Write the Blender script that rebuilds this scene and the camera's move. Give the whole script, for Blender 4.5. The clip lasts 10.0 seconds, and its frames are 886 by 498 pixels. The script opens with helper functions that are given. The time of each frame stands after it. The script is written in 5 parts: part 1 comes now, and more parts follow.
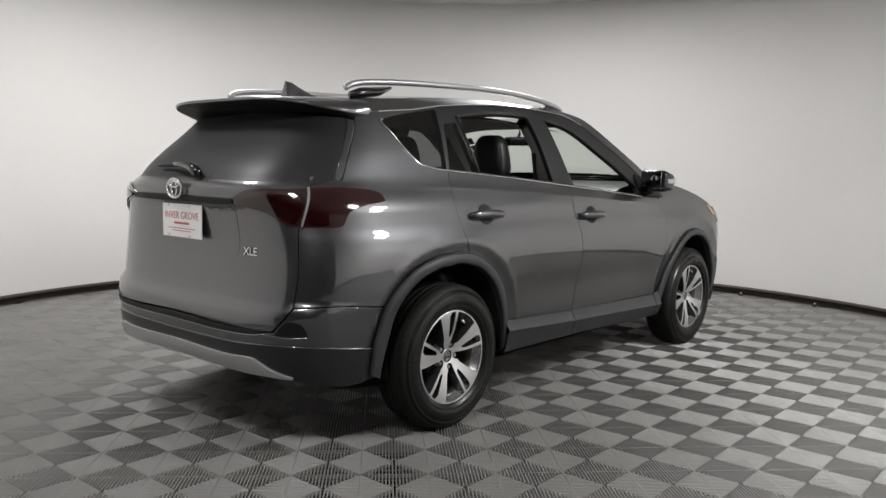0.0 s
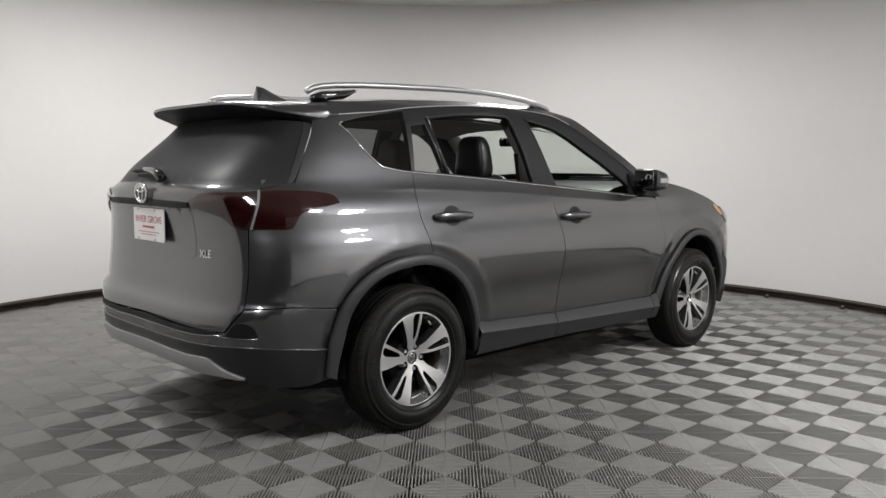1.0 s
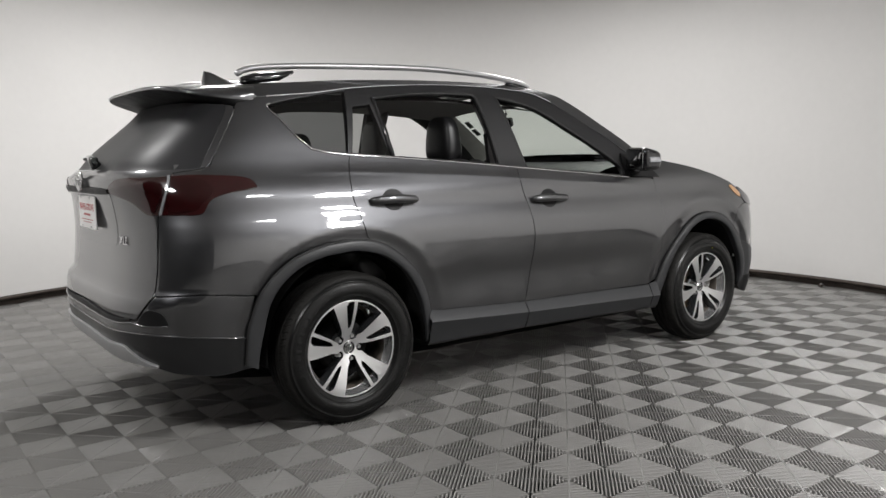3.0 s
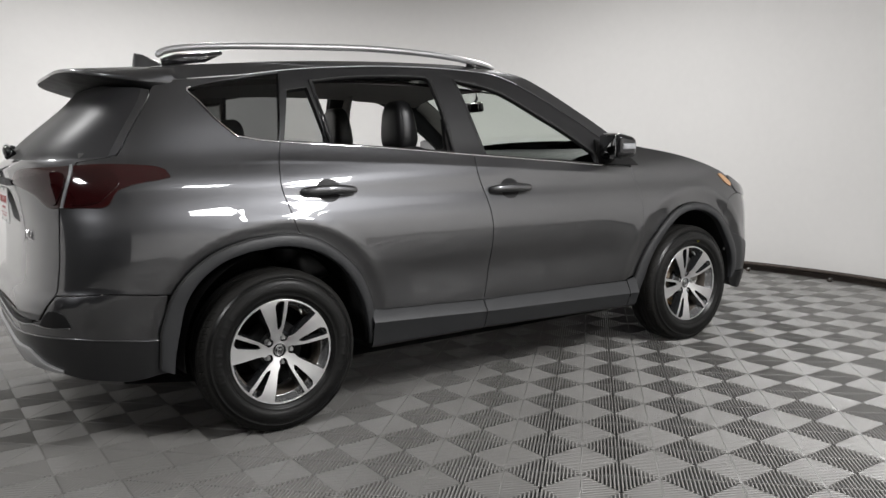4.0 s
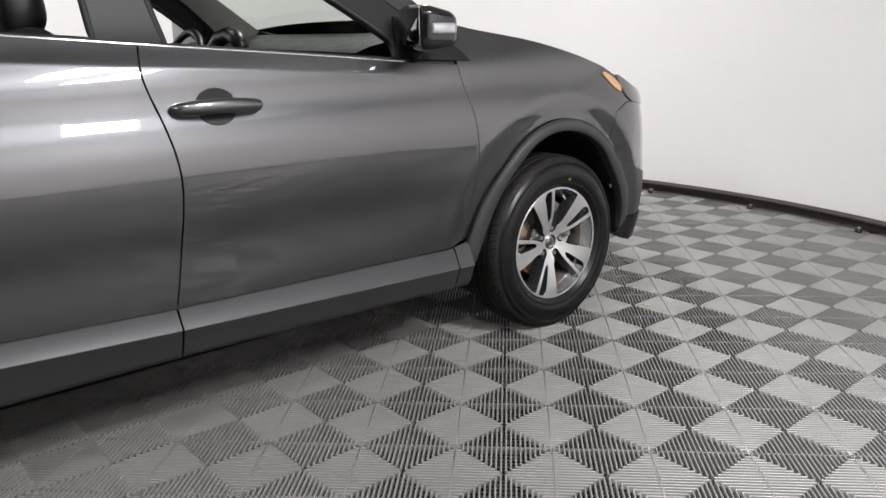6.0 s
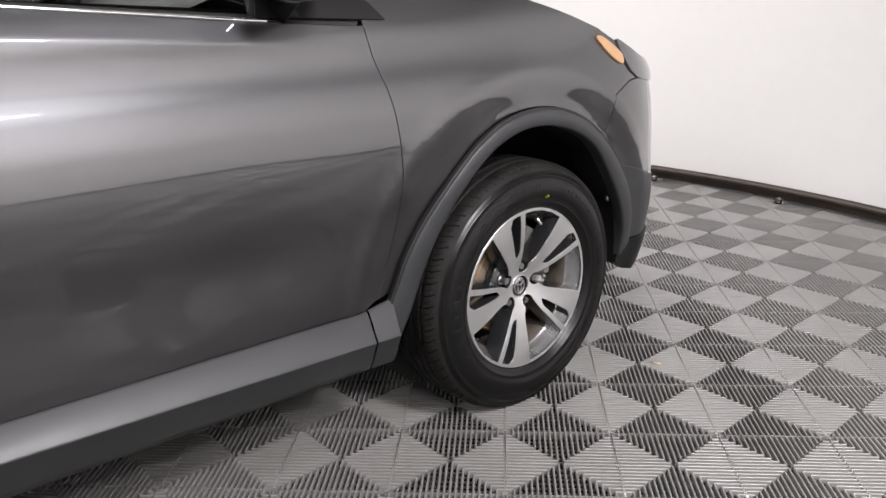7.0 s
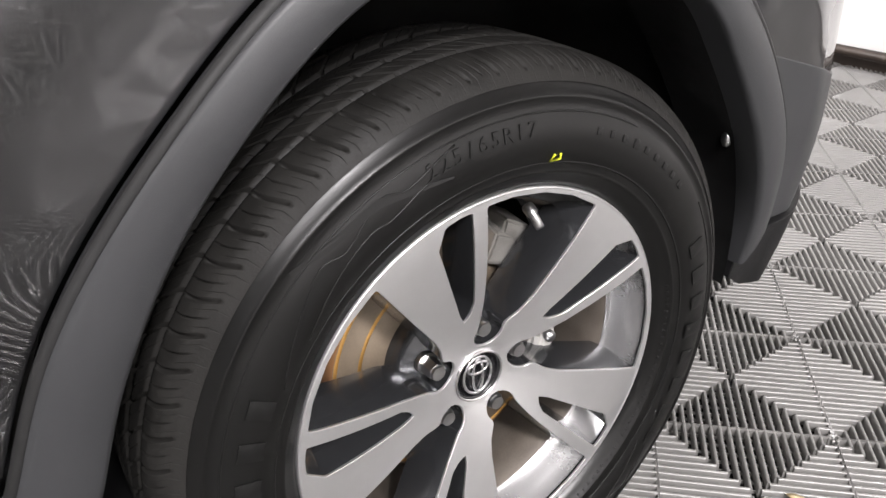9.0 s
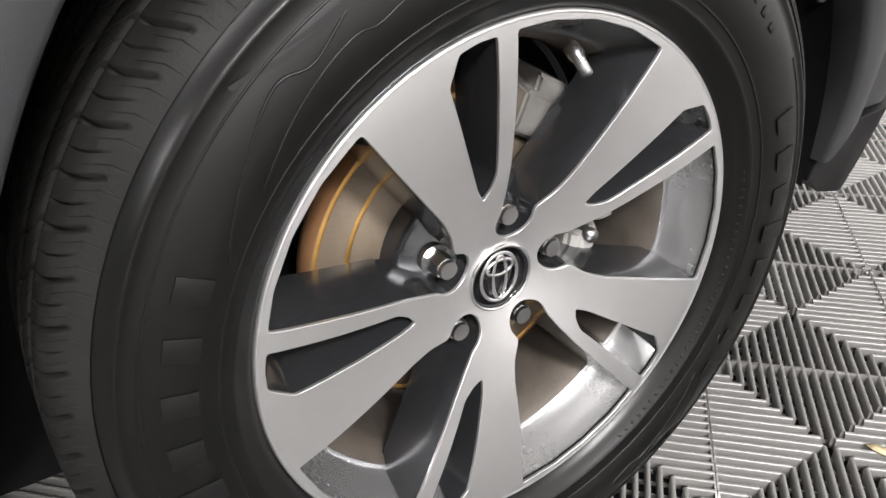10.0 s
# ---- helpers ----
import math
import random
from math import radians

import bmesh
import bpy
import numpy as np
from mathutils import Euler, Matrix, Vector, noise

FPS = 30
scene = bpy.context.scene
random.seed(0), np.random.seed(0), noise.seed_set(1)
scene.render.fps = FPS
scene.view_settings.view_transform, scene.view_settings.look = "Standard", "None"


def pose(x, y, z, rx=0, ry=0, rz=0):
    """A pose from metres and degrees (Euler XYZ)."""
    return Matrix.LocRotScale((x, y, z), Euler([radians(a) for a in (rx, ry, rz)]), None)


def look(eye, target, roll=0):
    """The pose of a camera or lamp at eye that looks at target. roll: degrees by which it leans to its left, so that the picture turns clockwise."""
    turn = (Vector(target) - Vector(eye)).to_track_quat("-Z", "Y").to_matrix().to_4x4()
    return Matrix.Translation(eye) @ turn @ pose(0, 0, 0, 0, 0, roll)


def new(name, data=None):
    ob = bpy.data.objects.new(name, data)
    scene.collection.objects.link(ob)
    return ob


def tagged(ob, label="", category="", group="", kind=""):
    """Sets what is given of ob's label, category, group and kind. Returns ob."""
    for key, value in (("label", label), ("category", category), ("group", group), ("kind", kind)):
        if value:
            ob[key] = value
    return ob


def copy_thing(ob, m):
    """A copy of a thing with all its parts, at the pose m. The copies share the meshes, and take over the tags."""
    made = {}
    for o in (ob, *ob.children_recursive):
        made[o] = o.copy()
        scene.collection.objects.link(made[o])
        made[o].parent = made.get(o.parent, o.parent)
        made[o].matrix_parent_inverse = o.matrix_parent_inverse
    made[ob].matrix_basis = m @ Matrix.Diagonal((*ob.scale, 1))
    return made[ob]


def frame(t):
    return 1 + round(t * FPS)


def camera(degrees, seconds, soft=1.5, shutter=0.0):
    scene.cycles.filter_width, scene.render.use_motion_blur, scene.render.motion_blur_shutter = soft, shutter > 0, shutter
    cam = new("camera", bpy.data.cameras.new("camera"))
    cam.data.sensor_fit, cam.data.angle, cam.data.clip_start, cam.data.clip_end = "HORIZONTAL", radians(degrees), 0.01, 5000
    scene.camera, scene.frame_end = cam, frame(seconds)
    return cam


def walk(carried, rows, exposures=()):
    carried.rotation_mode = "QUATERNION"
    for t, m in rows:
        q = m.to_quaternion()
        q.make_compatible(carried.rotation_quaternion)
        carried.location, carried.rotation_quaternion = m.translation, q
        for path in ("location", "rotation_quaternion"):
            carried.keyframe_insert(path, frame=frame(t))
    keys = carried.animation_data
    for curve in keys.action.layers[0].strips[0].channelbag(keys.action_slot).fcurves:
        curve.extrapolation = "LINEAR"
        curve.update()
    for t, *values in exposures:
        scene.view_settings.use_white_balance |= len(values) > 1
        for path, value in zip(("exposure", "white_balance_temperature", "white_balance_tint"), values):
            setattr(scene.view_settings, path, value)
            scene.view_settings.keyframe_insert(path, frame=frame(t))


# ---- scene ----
cam = camera(58.5, 10.0)
PATH = [
    (0, (-4.187, -3.333, 1.275), (-2.698, -2.014, 1.066), 1.0),
    (0.5, (-4.007, -3.497, 1.264), (-2.586, -2.104, 1.061), 0.3),
    (1, (-3.845, -3.678, 1.272), (-2.467, -2.242, 1.069), 0.2),
    (1.5, (-3.685, -3.837, 1.26), (-2.366, -2.347, 1.057), -0.2),
    (2, (-3.477, -3.928, 1.255), (-2.234, -2.379, 1.023), -0.8),
    (2.5, (-3.283, -4.062, 1.243), (-2.078, -2.482, 1.018), -0.9),
    (4, (-2.585, -4.046, 1.212), (-1.49, -2.392, 0.958), -1.2),
    (4.5, (-2.205, -3.863, 1.216), (-1.018, -2.288, 0.884), -1.1),
    (5, (-1.827, -3.591, 1.2), (-0.65, -2.016, 0.829), -1.3),
    (5.5, (-1.427, -3.286, 1.19), (-0.2, -1.762, 0.78), -1.1),
    (5.7, (-1.257, -3.164, 1.199), (-0.025, -1.66, 0.729), -1.2),
    (6.8, (-0.297, -2.443, 1.156), (0.911, -0.965, 0.561), -1.3),
    (7, (-0.161, -2.302, 1.15), (1.054, -0.841, 0.524), -1.4),
    (7.5, (0.19, -2.022, 1.122), (1.346, -0.56, 0.396), -1.9),
    (8, (0.501, -1.78, 1.088), (1.664, -0.34, 0.33), -1.2),
    (8.5, (0.768, -1.556, 1.016), (1.839, -0.104, 0.154), -1.0),
    (9, (0.919, -1.398, 0.883), (1.891, 0.068, -0.069), -1.3),
    (9.5, (0.973, -1.325, 0.777), (1.864, 0.15, -0.24), -1.4),
    (10, (0.995, -1.292, 0.72), (1.896, 0.162, -0.317), -1.2),
]
walk(cam, [(t, look(eye, target, roll)) for t, eye, target, roll in PATH], exposures=[(0.0, 0.32, 6620, 11), (2.7, 0.34, 6620, 11), (4.0, 0.4, 6560, 11), (4.5, 0.46, 6540, 11), (5.5, 0.7, 6540, 12), (7.0, 0.96, 6600, 16.5), (8.0, 1.24, 6650, 16.5), (8.5, 1.38, 6650, 16.5), (9.0, 1.54, 6650, 15.5), (10.0, 1.54, 6650, 13)])

# ---- light ----
world = bpy.data.worlds.new("world")
scene.world = world
world.use_nodes = True
world.node_tree.nodes["Background"].inputs[0].default_value = (0.95, 0.96, 1.0, 1)
world.node_tree.nodes["Background"].inputs[1].default_value = 0.12


def area_lamp(name, where, size, watts, colour=(0.985, 0.993, 1.0), rx=0, ry=0, rz=0):
    data = bpy.data.lights.new(name, "AREA")
    data.shape, data.size, data.size_y = "RECTANGLE", size[0], size[1]
    data.energy, data.color = watts, colour
    ob = new(name, data)
    ob.matrix_world = pose(*where, rx, ry, rz)
    return ob


# square ceiling panels in a ring over the booth, all out of view
# first four follow highlights on the paint, last three are added to light walls
PANELS = ((0.54, -3.7, 80), (0.98, -4.75, 80), (-0.75, -3.7, 26), (-4.2, -2.3, 58), (-3.0, 1.0, 28), (-0.6, 2.1, 78), (1.9, 0.7, 46))
for lx, ly, watts in PANELS:
    area_lamp("ceiling_panel_light", (lx, ly, 3.09), (0.56, 0.56), watts)

# ---- materials ----
def nodes_of(name):
    m = bpy.data.materials.new(name)
    m.use_nodes = True
    return m, m.node_tree.nodes, m.node_tree.links, m.node_tree.nodes["Principled BSDF"]


def material(name, colour, rough=0.5, metal=0.0, coat=0.0, vary=0.15, scale=8.0, bump=0.0, bump_scale=300.0, coat_rough=0.03, transmission=0.0, ior=1.5):
    """A surface with colour and roughness that vary at two scales, and fine relief."""
    m, n, l, b = nodes_of(name)
    co = n.new("ShaderNodeTexCoord")
    big, fine = n.new("ShaderNodeTexNoise"), n.new("ShaderNodeTexNoise")
    big.inputs["Scale"].default_value, fine.inputs["Scale"].default_value = scale, scale * 17
    big.inputs["Detail"].default_value, fine.inputs["Detail"].default_value = 5, 3
    l.new(co.outputs["Object"], big.inputs["Vector"])
    l.new(co.outputs["Object"], fine.inputs["Vector"])
    add = n.new("ShaderNodeMath")
    add.operation = "MULTIPLY_ADD"
    l.new(fine.outputs[0], add.inputs[0])
    add.inputs[1].default_value = 0.4
    l.new(big.outputs[0], add.inputs[2])
    ramp = n.new("ShaderNodeMapRange")
    ramp.inputs[1].default_value, ramp.inputs[2].default_value = 0.4, 1.0
    ramp.inputs[3].default_value, ramp.inputs[4].default_value = 1 - vary, 1 + vary
    l.new(add.outputs[0], ramp.inputs[0])
    mix = n.new("ShaderNodeVectorMath")
    mix.operation = "SCALE"
    mix.inputs[0].default_value = colour
    l.new(ramp.outputs[0], mix.inputs["Scale"])
    l.new(mix.outputs[0], b.inputs["Base Color"])
    rr = n.new("ShaderNodeMath")
    rr.operation = "MULTIPLY"
    rr.inputs[1].default_value = rough
    l.new(ramp.outputs[0], rr.inputs[0])
    l.new(rr.outputs[0], b.inputs["Roughness"])
    b.inputs["Metallic"].default_value = metal
    b.inputs["Coat Weight"].default_value = coat
    b.inputs["Coat Roughness"].default_value = coat_rough
    b.inputs["Transmission Weight"].default_value = transmission
    b.inputs["IOR"].default_value = ior
    if bump > 0:
        tex, bp = n.new("ShaderNodeTexNoise"), n.new("ShaderNodeBump")
        tex.inputs["Scale"].default_value = bump_scale
        l.new(co.outputs["Object"], tex.inputs["Vector"])
        bp.inputs["Strength"].default_value = bump
        bp.inputs["Distance"].default_value = 0.001
        l.new(tex.outputs[0], bp.inputs["Height"])
        l.new(bp.outputs[0], b.inputs["Normal"])
    return m


def glass(name, tint, alpha):
    """Thin tinted pane: a glossy skin over clear tinted transparency."""
    m, n, l, b = nodes_of(name)
    out = n["Material Output"]
    tr, gl, mx, lw, pw, ml = (n.new("ShaderNode" + k) for k in ("BsdfTransparent", "BsdfGlossy", "MixShader", "LayerWeight", "Math", "Math"))
    tr.inputs[0].default_value = (*tint, 1)
    gl.inputs["Roughness"].default_value = 0.01
    pw.operation, pw.inputs[1].default_value = "POWER", 4.0
    ml.operation, ml.inputs[1].default_value, ml.inputs[2].default_value = "MULTIPLY_ADD", 0.85, 0.05
    lw.inputs["Blend"].default_value = 0.5
    l.new(lw.outputs["Facing"], pw.inputs[0])
    l.new(pw.outputs[0], ml.inputs[0])
    l.new(ml.outputs[0], mx.inputs[0])
    l.new(tr.outputs[0], mx.inputs[1])
    l.new(gl.outputs[0], mx.inputs[2])
    l.new(mx.outputs[0], out.inputs["Surface"])
    n.remove(b)
    return m


PAINT = material("grey_metallic_paint", (0.092, 0.093, 0.098), 0.38, 1.0, 1.0, vary=0.03, scale=3.0, coat_rough=0.025)
PAINT.node_tree.nodes["Principled BSDF"].inputs["Coat IOR"].default_value = 1.9
CLADDING = material("matt_grey_cladding", (0.034, 0.035, 0.037), 0.48, 0.0, 0.08, vary=0.08, scale=12, bump=0.10, bump_scale=900, coat_rough=0.25)
PLASTIC = material("black_textured_plastic", (0.0065, 0.0065, 0.007), 0.5, vary=0.2, scale=10, bump=0.12, bump_scale=1200)
GLOSS_BLACK = material("gloss_black_trim", (0.008, 0.008, 0.009), 0.12, 0.0, 0.6, vary=0.1)
SATIN_BLACK = material("satin_black_pillar", (0.014, 0.014, 0.015), 0.42, 0.0, 0.1, vary=0.08, coat_rough=0.2)
RUBBER_SEAL = material("black_rubber_seal", (0.012, 0.012, 0.012), 0.6, vary=0.2)
CHROME = material("chrome", (0.82, 0.82, 0.83), 0.08, 1.0, vary=0.04)
BUMPER_GREY = material("satin_dark_bumper", (0.011, 0.0113, 0.012), 0.34, 0.0, 0.2, vary=0.1, scale=10, bump=0.05, bump_scale=900, coat_rough=0.2)
# tint kept low to stand in for the dark things the glass would mirror
MIRROR = material("darkened_mirror_glass", (0.28, 0.285, 0.29), 0.03, 1.0, vary=0.03)
SATIN_SILVER = material("satin_silver", (0.56, 0.56, 0.57), 0.40, 0.85, vary=0.05)
# felt of the arch liners; its black also serves the discs inside the wheels
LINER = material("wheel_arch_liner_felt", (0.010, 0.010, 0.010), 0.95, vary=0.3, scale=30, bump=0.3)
TYRE = material("tyre_rubber", (0.0042, 0.0042, 0.0040), 0.32, vary=0.14, scale=14, bump=0.035, bump_scale=900)
TREAD = material("tyre_tread_rubber", (0.013, 0.0125, 0.0115), 0.6, vary=0.35, scale=20, bump=0.2, bump_scale=500)
TYRE_MARK = material("raised_tyre_marks", (0.007, 0.007, 0.0068), 0.36, vary=0.2)
TYRE.node_tree.nodes["Principled BSDF"].inputs["Specular IOR Level"].default_value = 0.38
for dull in (TYRE_MARK, PLASTIC):
    dull.node_tree.nodes["Principled BSDF"].inputs["Specular IOR Level"].default_value = 0.3
for dull in (TREAD, LINER):
    dull.node_tree.nodes["Principled BSDF"].inputs["Specular IOR Level"].default_value = 0.2
MACHINED = material("machined_alloy", (0.80, 0.80, 0.80), 0.34, 0.9, 0.4, vary=0.04, scale=5, coat_rough=0.08)
POCKET = material("dark_grey_wheel_paint", (0.062, 0.064, 0.068), 0.24, 0.7, 0.6, vary=0.08, scale=10, coat_rough=0.12)
BARREL = material("wheel_barrel", (0.40, 0.40, 0.40), 0.27, 0.8, vary=0.05, scale=10)
# brake dust, with the shade deep in the rim darkening the colour too
DUSTY_SHADED = material("dusty_shaded_alloy", (0.115, 0.098, 0.082), 0.5, 0.3, vary=0.3, scale=25)
STEEL = material("lug_steel", (0.55, 0.55, 0.55), 0.3, 1.0, vary=0.12, scale=60)
DISC = material("brake_disc_steel", (0.19, 0.150, 0.108), 0.48, 0.3, vary=0.25, scale=18)
RUST = material("rusty_disc_edge", (0.23, 0.11, 0.045), 0.8, 0.1, vary=0.25, scale=40, bump=0.3)
BRASS_LINE = material("heat_tinted_ring", (0.50, 0.28, 0.08), 0.45, 0.7, vary=0.3, scale=40)
CALIPER = material("cast_caliper", (0.30, 0.29, 0.27), 0.6, 0.6, vary=0.3, scale=40, bump=0.3, bump_scale=400)
PALE_CAST = material("pale_cast_iron", (0.42, 0.41, 0.39), 0.6, 0.4, vary=0.2, scale=40, bump=0.2, bump_scale=300)
YELLOW = material("yellow_chalk", (0.72, 0.74, 0.03), 0.8, vary=0.15, scale=60)
PLATE_WHITE = material("white_dealer_plate", (0.82, 0.81, 0.80), 0.35, vary=0.05)
PLATE_RED = material("red_print", (0.45, 0.10, 0.10), 0.5, vary=0.1)
RED_LENS = material("dark_red_lens", (0.026, 0.0035, 0.004), 0.12, 0.0, 1.0, vary=0.3, scale=30)
SMOKED = material("smoked_clear_lens", (0.034, 0.016, 0.015), 0.16, 0.0, 1.0, vary=0.2, scale=20, coat_rough=0.05)
RED_DEEP = material("smoked_red_lens", (0.016, 0.0014, 0.0017), 0.08, 0.0, 0.8, vary=0.5, scale=25)
AMBER = material("amber_lens", (0.56, 0.32, 0.16), 0.15, 0.0, 0.8, vary=0.1, scale=30)
CLEAR_LENS = material("clear_lens", (0.42, 0.43, 0.45), 0.10, 0.5, 1.0, vary=0.2, scale=30)
LEATHER = material("black_leather", (0.015, 0.015, 0.016), 0.38, vary=0.25, scale=20, bump=0.15, bump_scale=250)
TRIM_DARK = material("dark_cabin_trim", (0.055, 0.055, 0.054), 0.55, vary=0.2, scale=10, bump=0.15, bump_scale=500)
HEADLINER = material("grey_headliner", (0.25, 0.24, 0.23), 0.9, vary=0.08, scale=25)
LIGHT_TINT = glass("light_tinted_glass", (0.46, 0.47, 0.46), 0.2)
LAMP_GLASS = material("dark_headlamp_glass", (0.11, 0.11, 0.115), 0.15, 0.4, 0.6, vary=0.2, scale=30)
TINTED = glass("privacy_glass", (0.16, 0.165, 0.165), 0.2)
# opaque and rough, to blur what the pane mirrors
REAR_TINT = material("rough_dark_rear_glass", (0.022, 0.022, 0.0235), 0.42, vary=0.04, scale=2.0)
REAR_TINT.node_tree.nodes["Principled BSDF"].inputs["Specular IOR Level"].default_value = 0.35
GREEN_GLASS = glass("green_tinted_glass", (0.74, 0.80, 0.75), 0.2)
FABRIC = material("white_backdrop_fabric", (0.68, 0.67, 0.655), 0.85, vary=0.035, scale=0.9, bump=0.03, bump_scale=60)
PIPE = material("dark_bronze_pipe", (0.048, 0.036, 0.029), 0.45, 0.3, vary=0.3, scale=15)
CEILING_WHITE = material("grey_ceiling_board", (0.62, 0.61, 0.60), 0.85, vary=0.03, scale=1.0)
UNDERLAY = material("black_underlay", (0.006, 0.006, 0.006), 0.9, vary=0.3, scale=4)
LEAF = material("dry_leaf", (0.62, 0.50, 0.30), 0.8, vary=0.2, scale=50)
GREY_WALL = material("dark_grey_hall_paint", (0.10, 0.10, 0.10), 0.85, vary=0.05, scale=1.5)
# ---- body surface: s runs along the side (s = x between the axles) and round both corners, z is height ----
X0, X1 = -1.40, 1.62
CURVES = {
    "w": ((0.15, 0.79), (0.30, 0.825), (0.45, 0.848), (0.60, 0.868), (0.72, 0.884), (0.80, 0.886), (0.88, 0.880), (0.94, 0.868), (1.00, 0.851), (1.035, 0.845),
          (1.065, 0.841), (1.10, 0.830), (1.135, 0.812), (1.165, 0.793), (1.21, 0.768), (1.25, 0.750), (1.35, 0.708), (1.46, 0.655), (1.54, 0.610), (1.60, 0.565), (1.64, 0.51), (1.67, 0.44)),
    "rear": ((0.15, -2.20), (0.30, -2.235), (0.45, -2.285), (0.60, -2.295), (0.66, -2.285), (0.70, -2.25), (0.90, -2.235), (1.05, -2.25),
             (1.12, -2.27), (1.16, -2.275), (1.20, -2.225), (1.25, -2.185), (1.48, -1.925), (1.56, -1.86), (1.70, -1.79)),
    "rear_n": ((0.2, 4.8), (0.7, 4.8), (0.95, 4.6), (1.16, 4.0), (1.30, 4.2), (1.7, 4.5)),
    "front": ((0.15, 2.14), (0.30, 2.24), (0.50, 2.30), (0.70, 2.30), (0.85, 2.275), (0.95, 2.22), (1.05, 2.15), (1.15, 2.05), (1.7, 1.95)),
    "front_n": ((0.2, 3.0), (0.38, 2.8), (0.60, 2.4), (0.7, 2.3), (0.95, 2.2), (1.2, 2.1), (1.7, 2.1)),
}


def monotone(points):
    """A smooth curve through points, as a dense table."""
    px, py = np.array(points).T
    d = np.diff(py) / np.diff(px)
    m = np.concatenate(([d[0]], np.where(d[1:] * d[:-1] > 0, 2 * d[1:] * d[:-1] / (d[1:] + d[:-1] + 1e-12), 0), [d[-1]]))
    xs = np.linspace(px[0], px[-1], 800)
    i = np.clip(np.searchsorted(px, xs) - 1, 0, len(px) - 2)
    h = px[i + 1] - px[i]
    t = (xs - px[i]) / h
    ys = ((1 + 2 * t) * (1 - t) ** 2 * py[i] + t * (1 - t) ** 2 * h * m[i] + t * t * (3 - 2 * t) * py[i + 1] + t * t * (t - 1) * h * m[i + 1])
    return xs, ys

TABLE = {k: monotone(v) for k, v in CURVES.items()}


def value(key, z):
    return np.interp(z, *TABLE[key])


def corner_table(reach, power):
    phi = np.linspace(math.pi / 2, 0, 400)
    x, y = reach * np.abs(np.cos(phi)) ** power, 0.88 * np.abs(np.sin(phi)) ** power
    return np.concatenate(([0], np.cumsum(np.hypot(np.diff(x), np.diff(y))))), phi

ARC_R, ARC_F = corner_table(0.86, 0.5), corner_table(0.65, 0.87)


def bump(x, a, b):
    t = np.clip((x - a) / (b - a), 0, 1)
    return t * t * (3 - 2 * t)


def crease_height(s):
    return np.interp(s, (-1.7, -1.27, -0.96, -0.626, -0.254, 0.056, 0.40, 1.0), (1.173, 1.172, 1.160, 1.143, 1.117, 1.095, 1.070, 1.02))


def surface(s, z):
    """Right-hand body surface, as arrays x, y, z (y negative)."""
    s, z = np.asarray(s, float), np.asarray(z, float)
    w = value("w", z)
    # doors hollow a little low down, haunches over the wheels swell
    low = np.exp(-((z - 0.62) / 0.13) ** 2)
    w = w - 0.014 * low * bump(s, -0.95, -0.6) * (1 - bump(s, 0.5, 0.85))
    haunch = np.exp(-((z - 0.90) / 0.16) ** 2)
    w = w + 0.020 * haunch * (np.exp(-((s + 1.33) / 0.42) ** 2) + np.exp(-((s - 1.33) / 0.38) ** 2))
    # the upper body narrows towards the windscreen
    w = w - 0.05 * bump(s, 0.0, 0.9) * bump(z, 1.2, 1.6)
    # the shoulder crease below the windows
    d = z - crease_height(s)
    w = w + 0.0075 * np.exp(-np.sqrt(d * d + 0.003 ** 2) / 0.030) * (1 - bump(s, 0.35, 1.0)) * bump(s, -1.6, -1.15)
    # the front bumper swells below the headlamp
    swell = 0.008 * np.exp(-((z - 0.56) / 0.13) ** 2)
    w = w + swell * bump(s, 1.58, 1.80)
    # a lip round each wheel arch, tucked in towards the flare
    for cx, deep, wide in ((-1.31, 0.012, 0.062), (1.33, 0.012, 0.085)):
        d = np.hypot(s - cx, z - 0.395) - 0.465
        near = np.clip(1 - d / wide, 0, 1)
        w = w - deep * near * near * (3 - 2 * near) + 0.25 * deep * np.exp(-((d - wide - 0.003) / 0.025) ** 2)
    # keep s close to x along the side at every height
    whole, reach = ARC_R[0][-1], X0 - value("rear", z) - 0.16
    far = X0 - s
    far = np.where(far < reach, far * 0.70 / reach, 0.70 + (far - reach) * (whole - 0.70) / (whole - reach))
    phi_r = np.interp(far, *ARC_R)
    phi_f = np.interp(s - X1, *ARC_F)
    n, nf = value("rear_n", z), value("front_n", z)
    xr = X0 - (X0 - value("rear", z)) * np.abs(np.cos(phi_r)) ** (2 / n)
    yr = w * np.abs(np.sin(phi_r)) ** (2 / n)
    xf = X1 + (value("front", z) + swell - X1) * np.abs(np.cos(phi_f)) ** (2 / nf)
    yf = w * np.abs(np.sin(phi_f)) ** (2 / nf)
    x = np.where(s < X0, xr, np.where(s > X1, xf, s))
    y = np.where(s < X0, yr, np.where(s > X1, yf, w))
    return np.stack((x, -y, z), -1)


# ---- builders ----
S_END = X0 - ARC_R[0][-1]
F_END = X1 + ARC_F[0][-1]


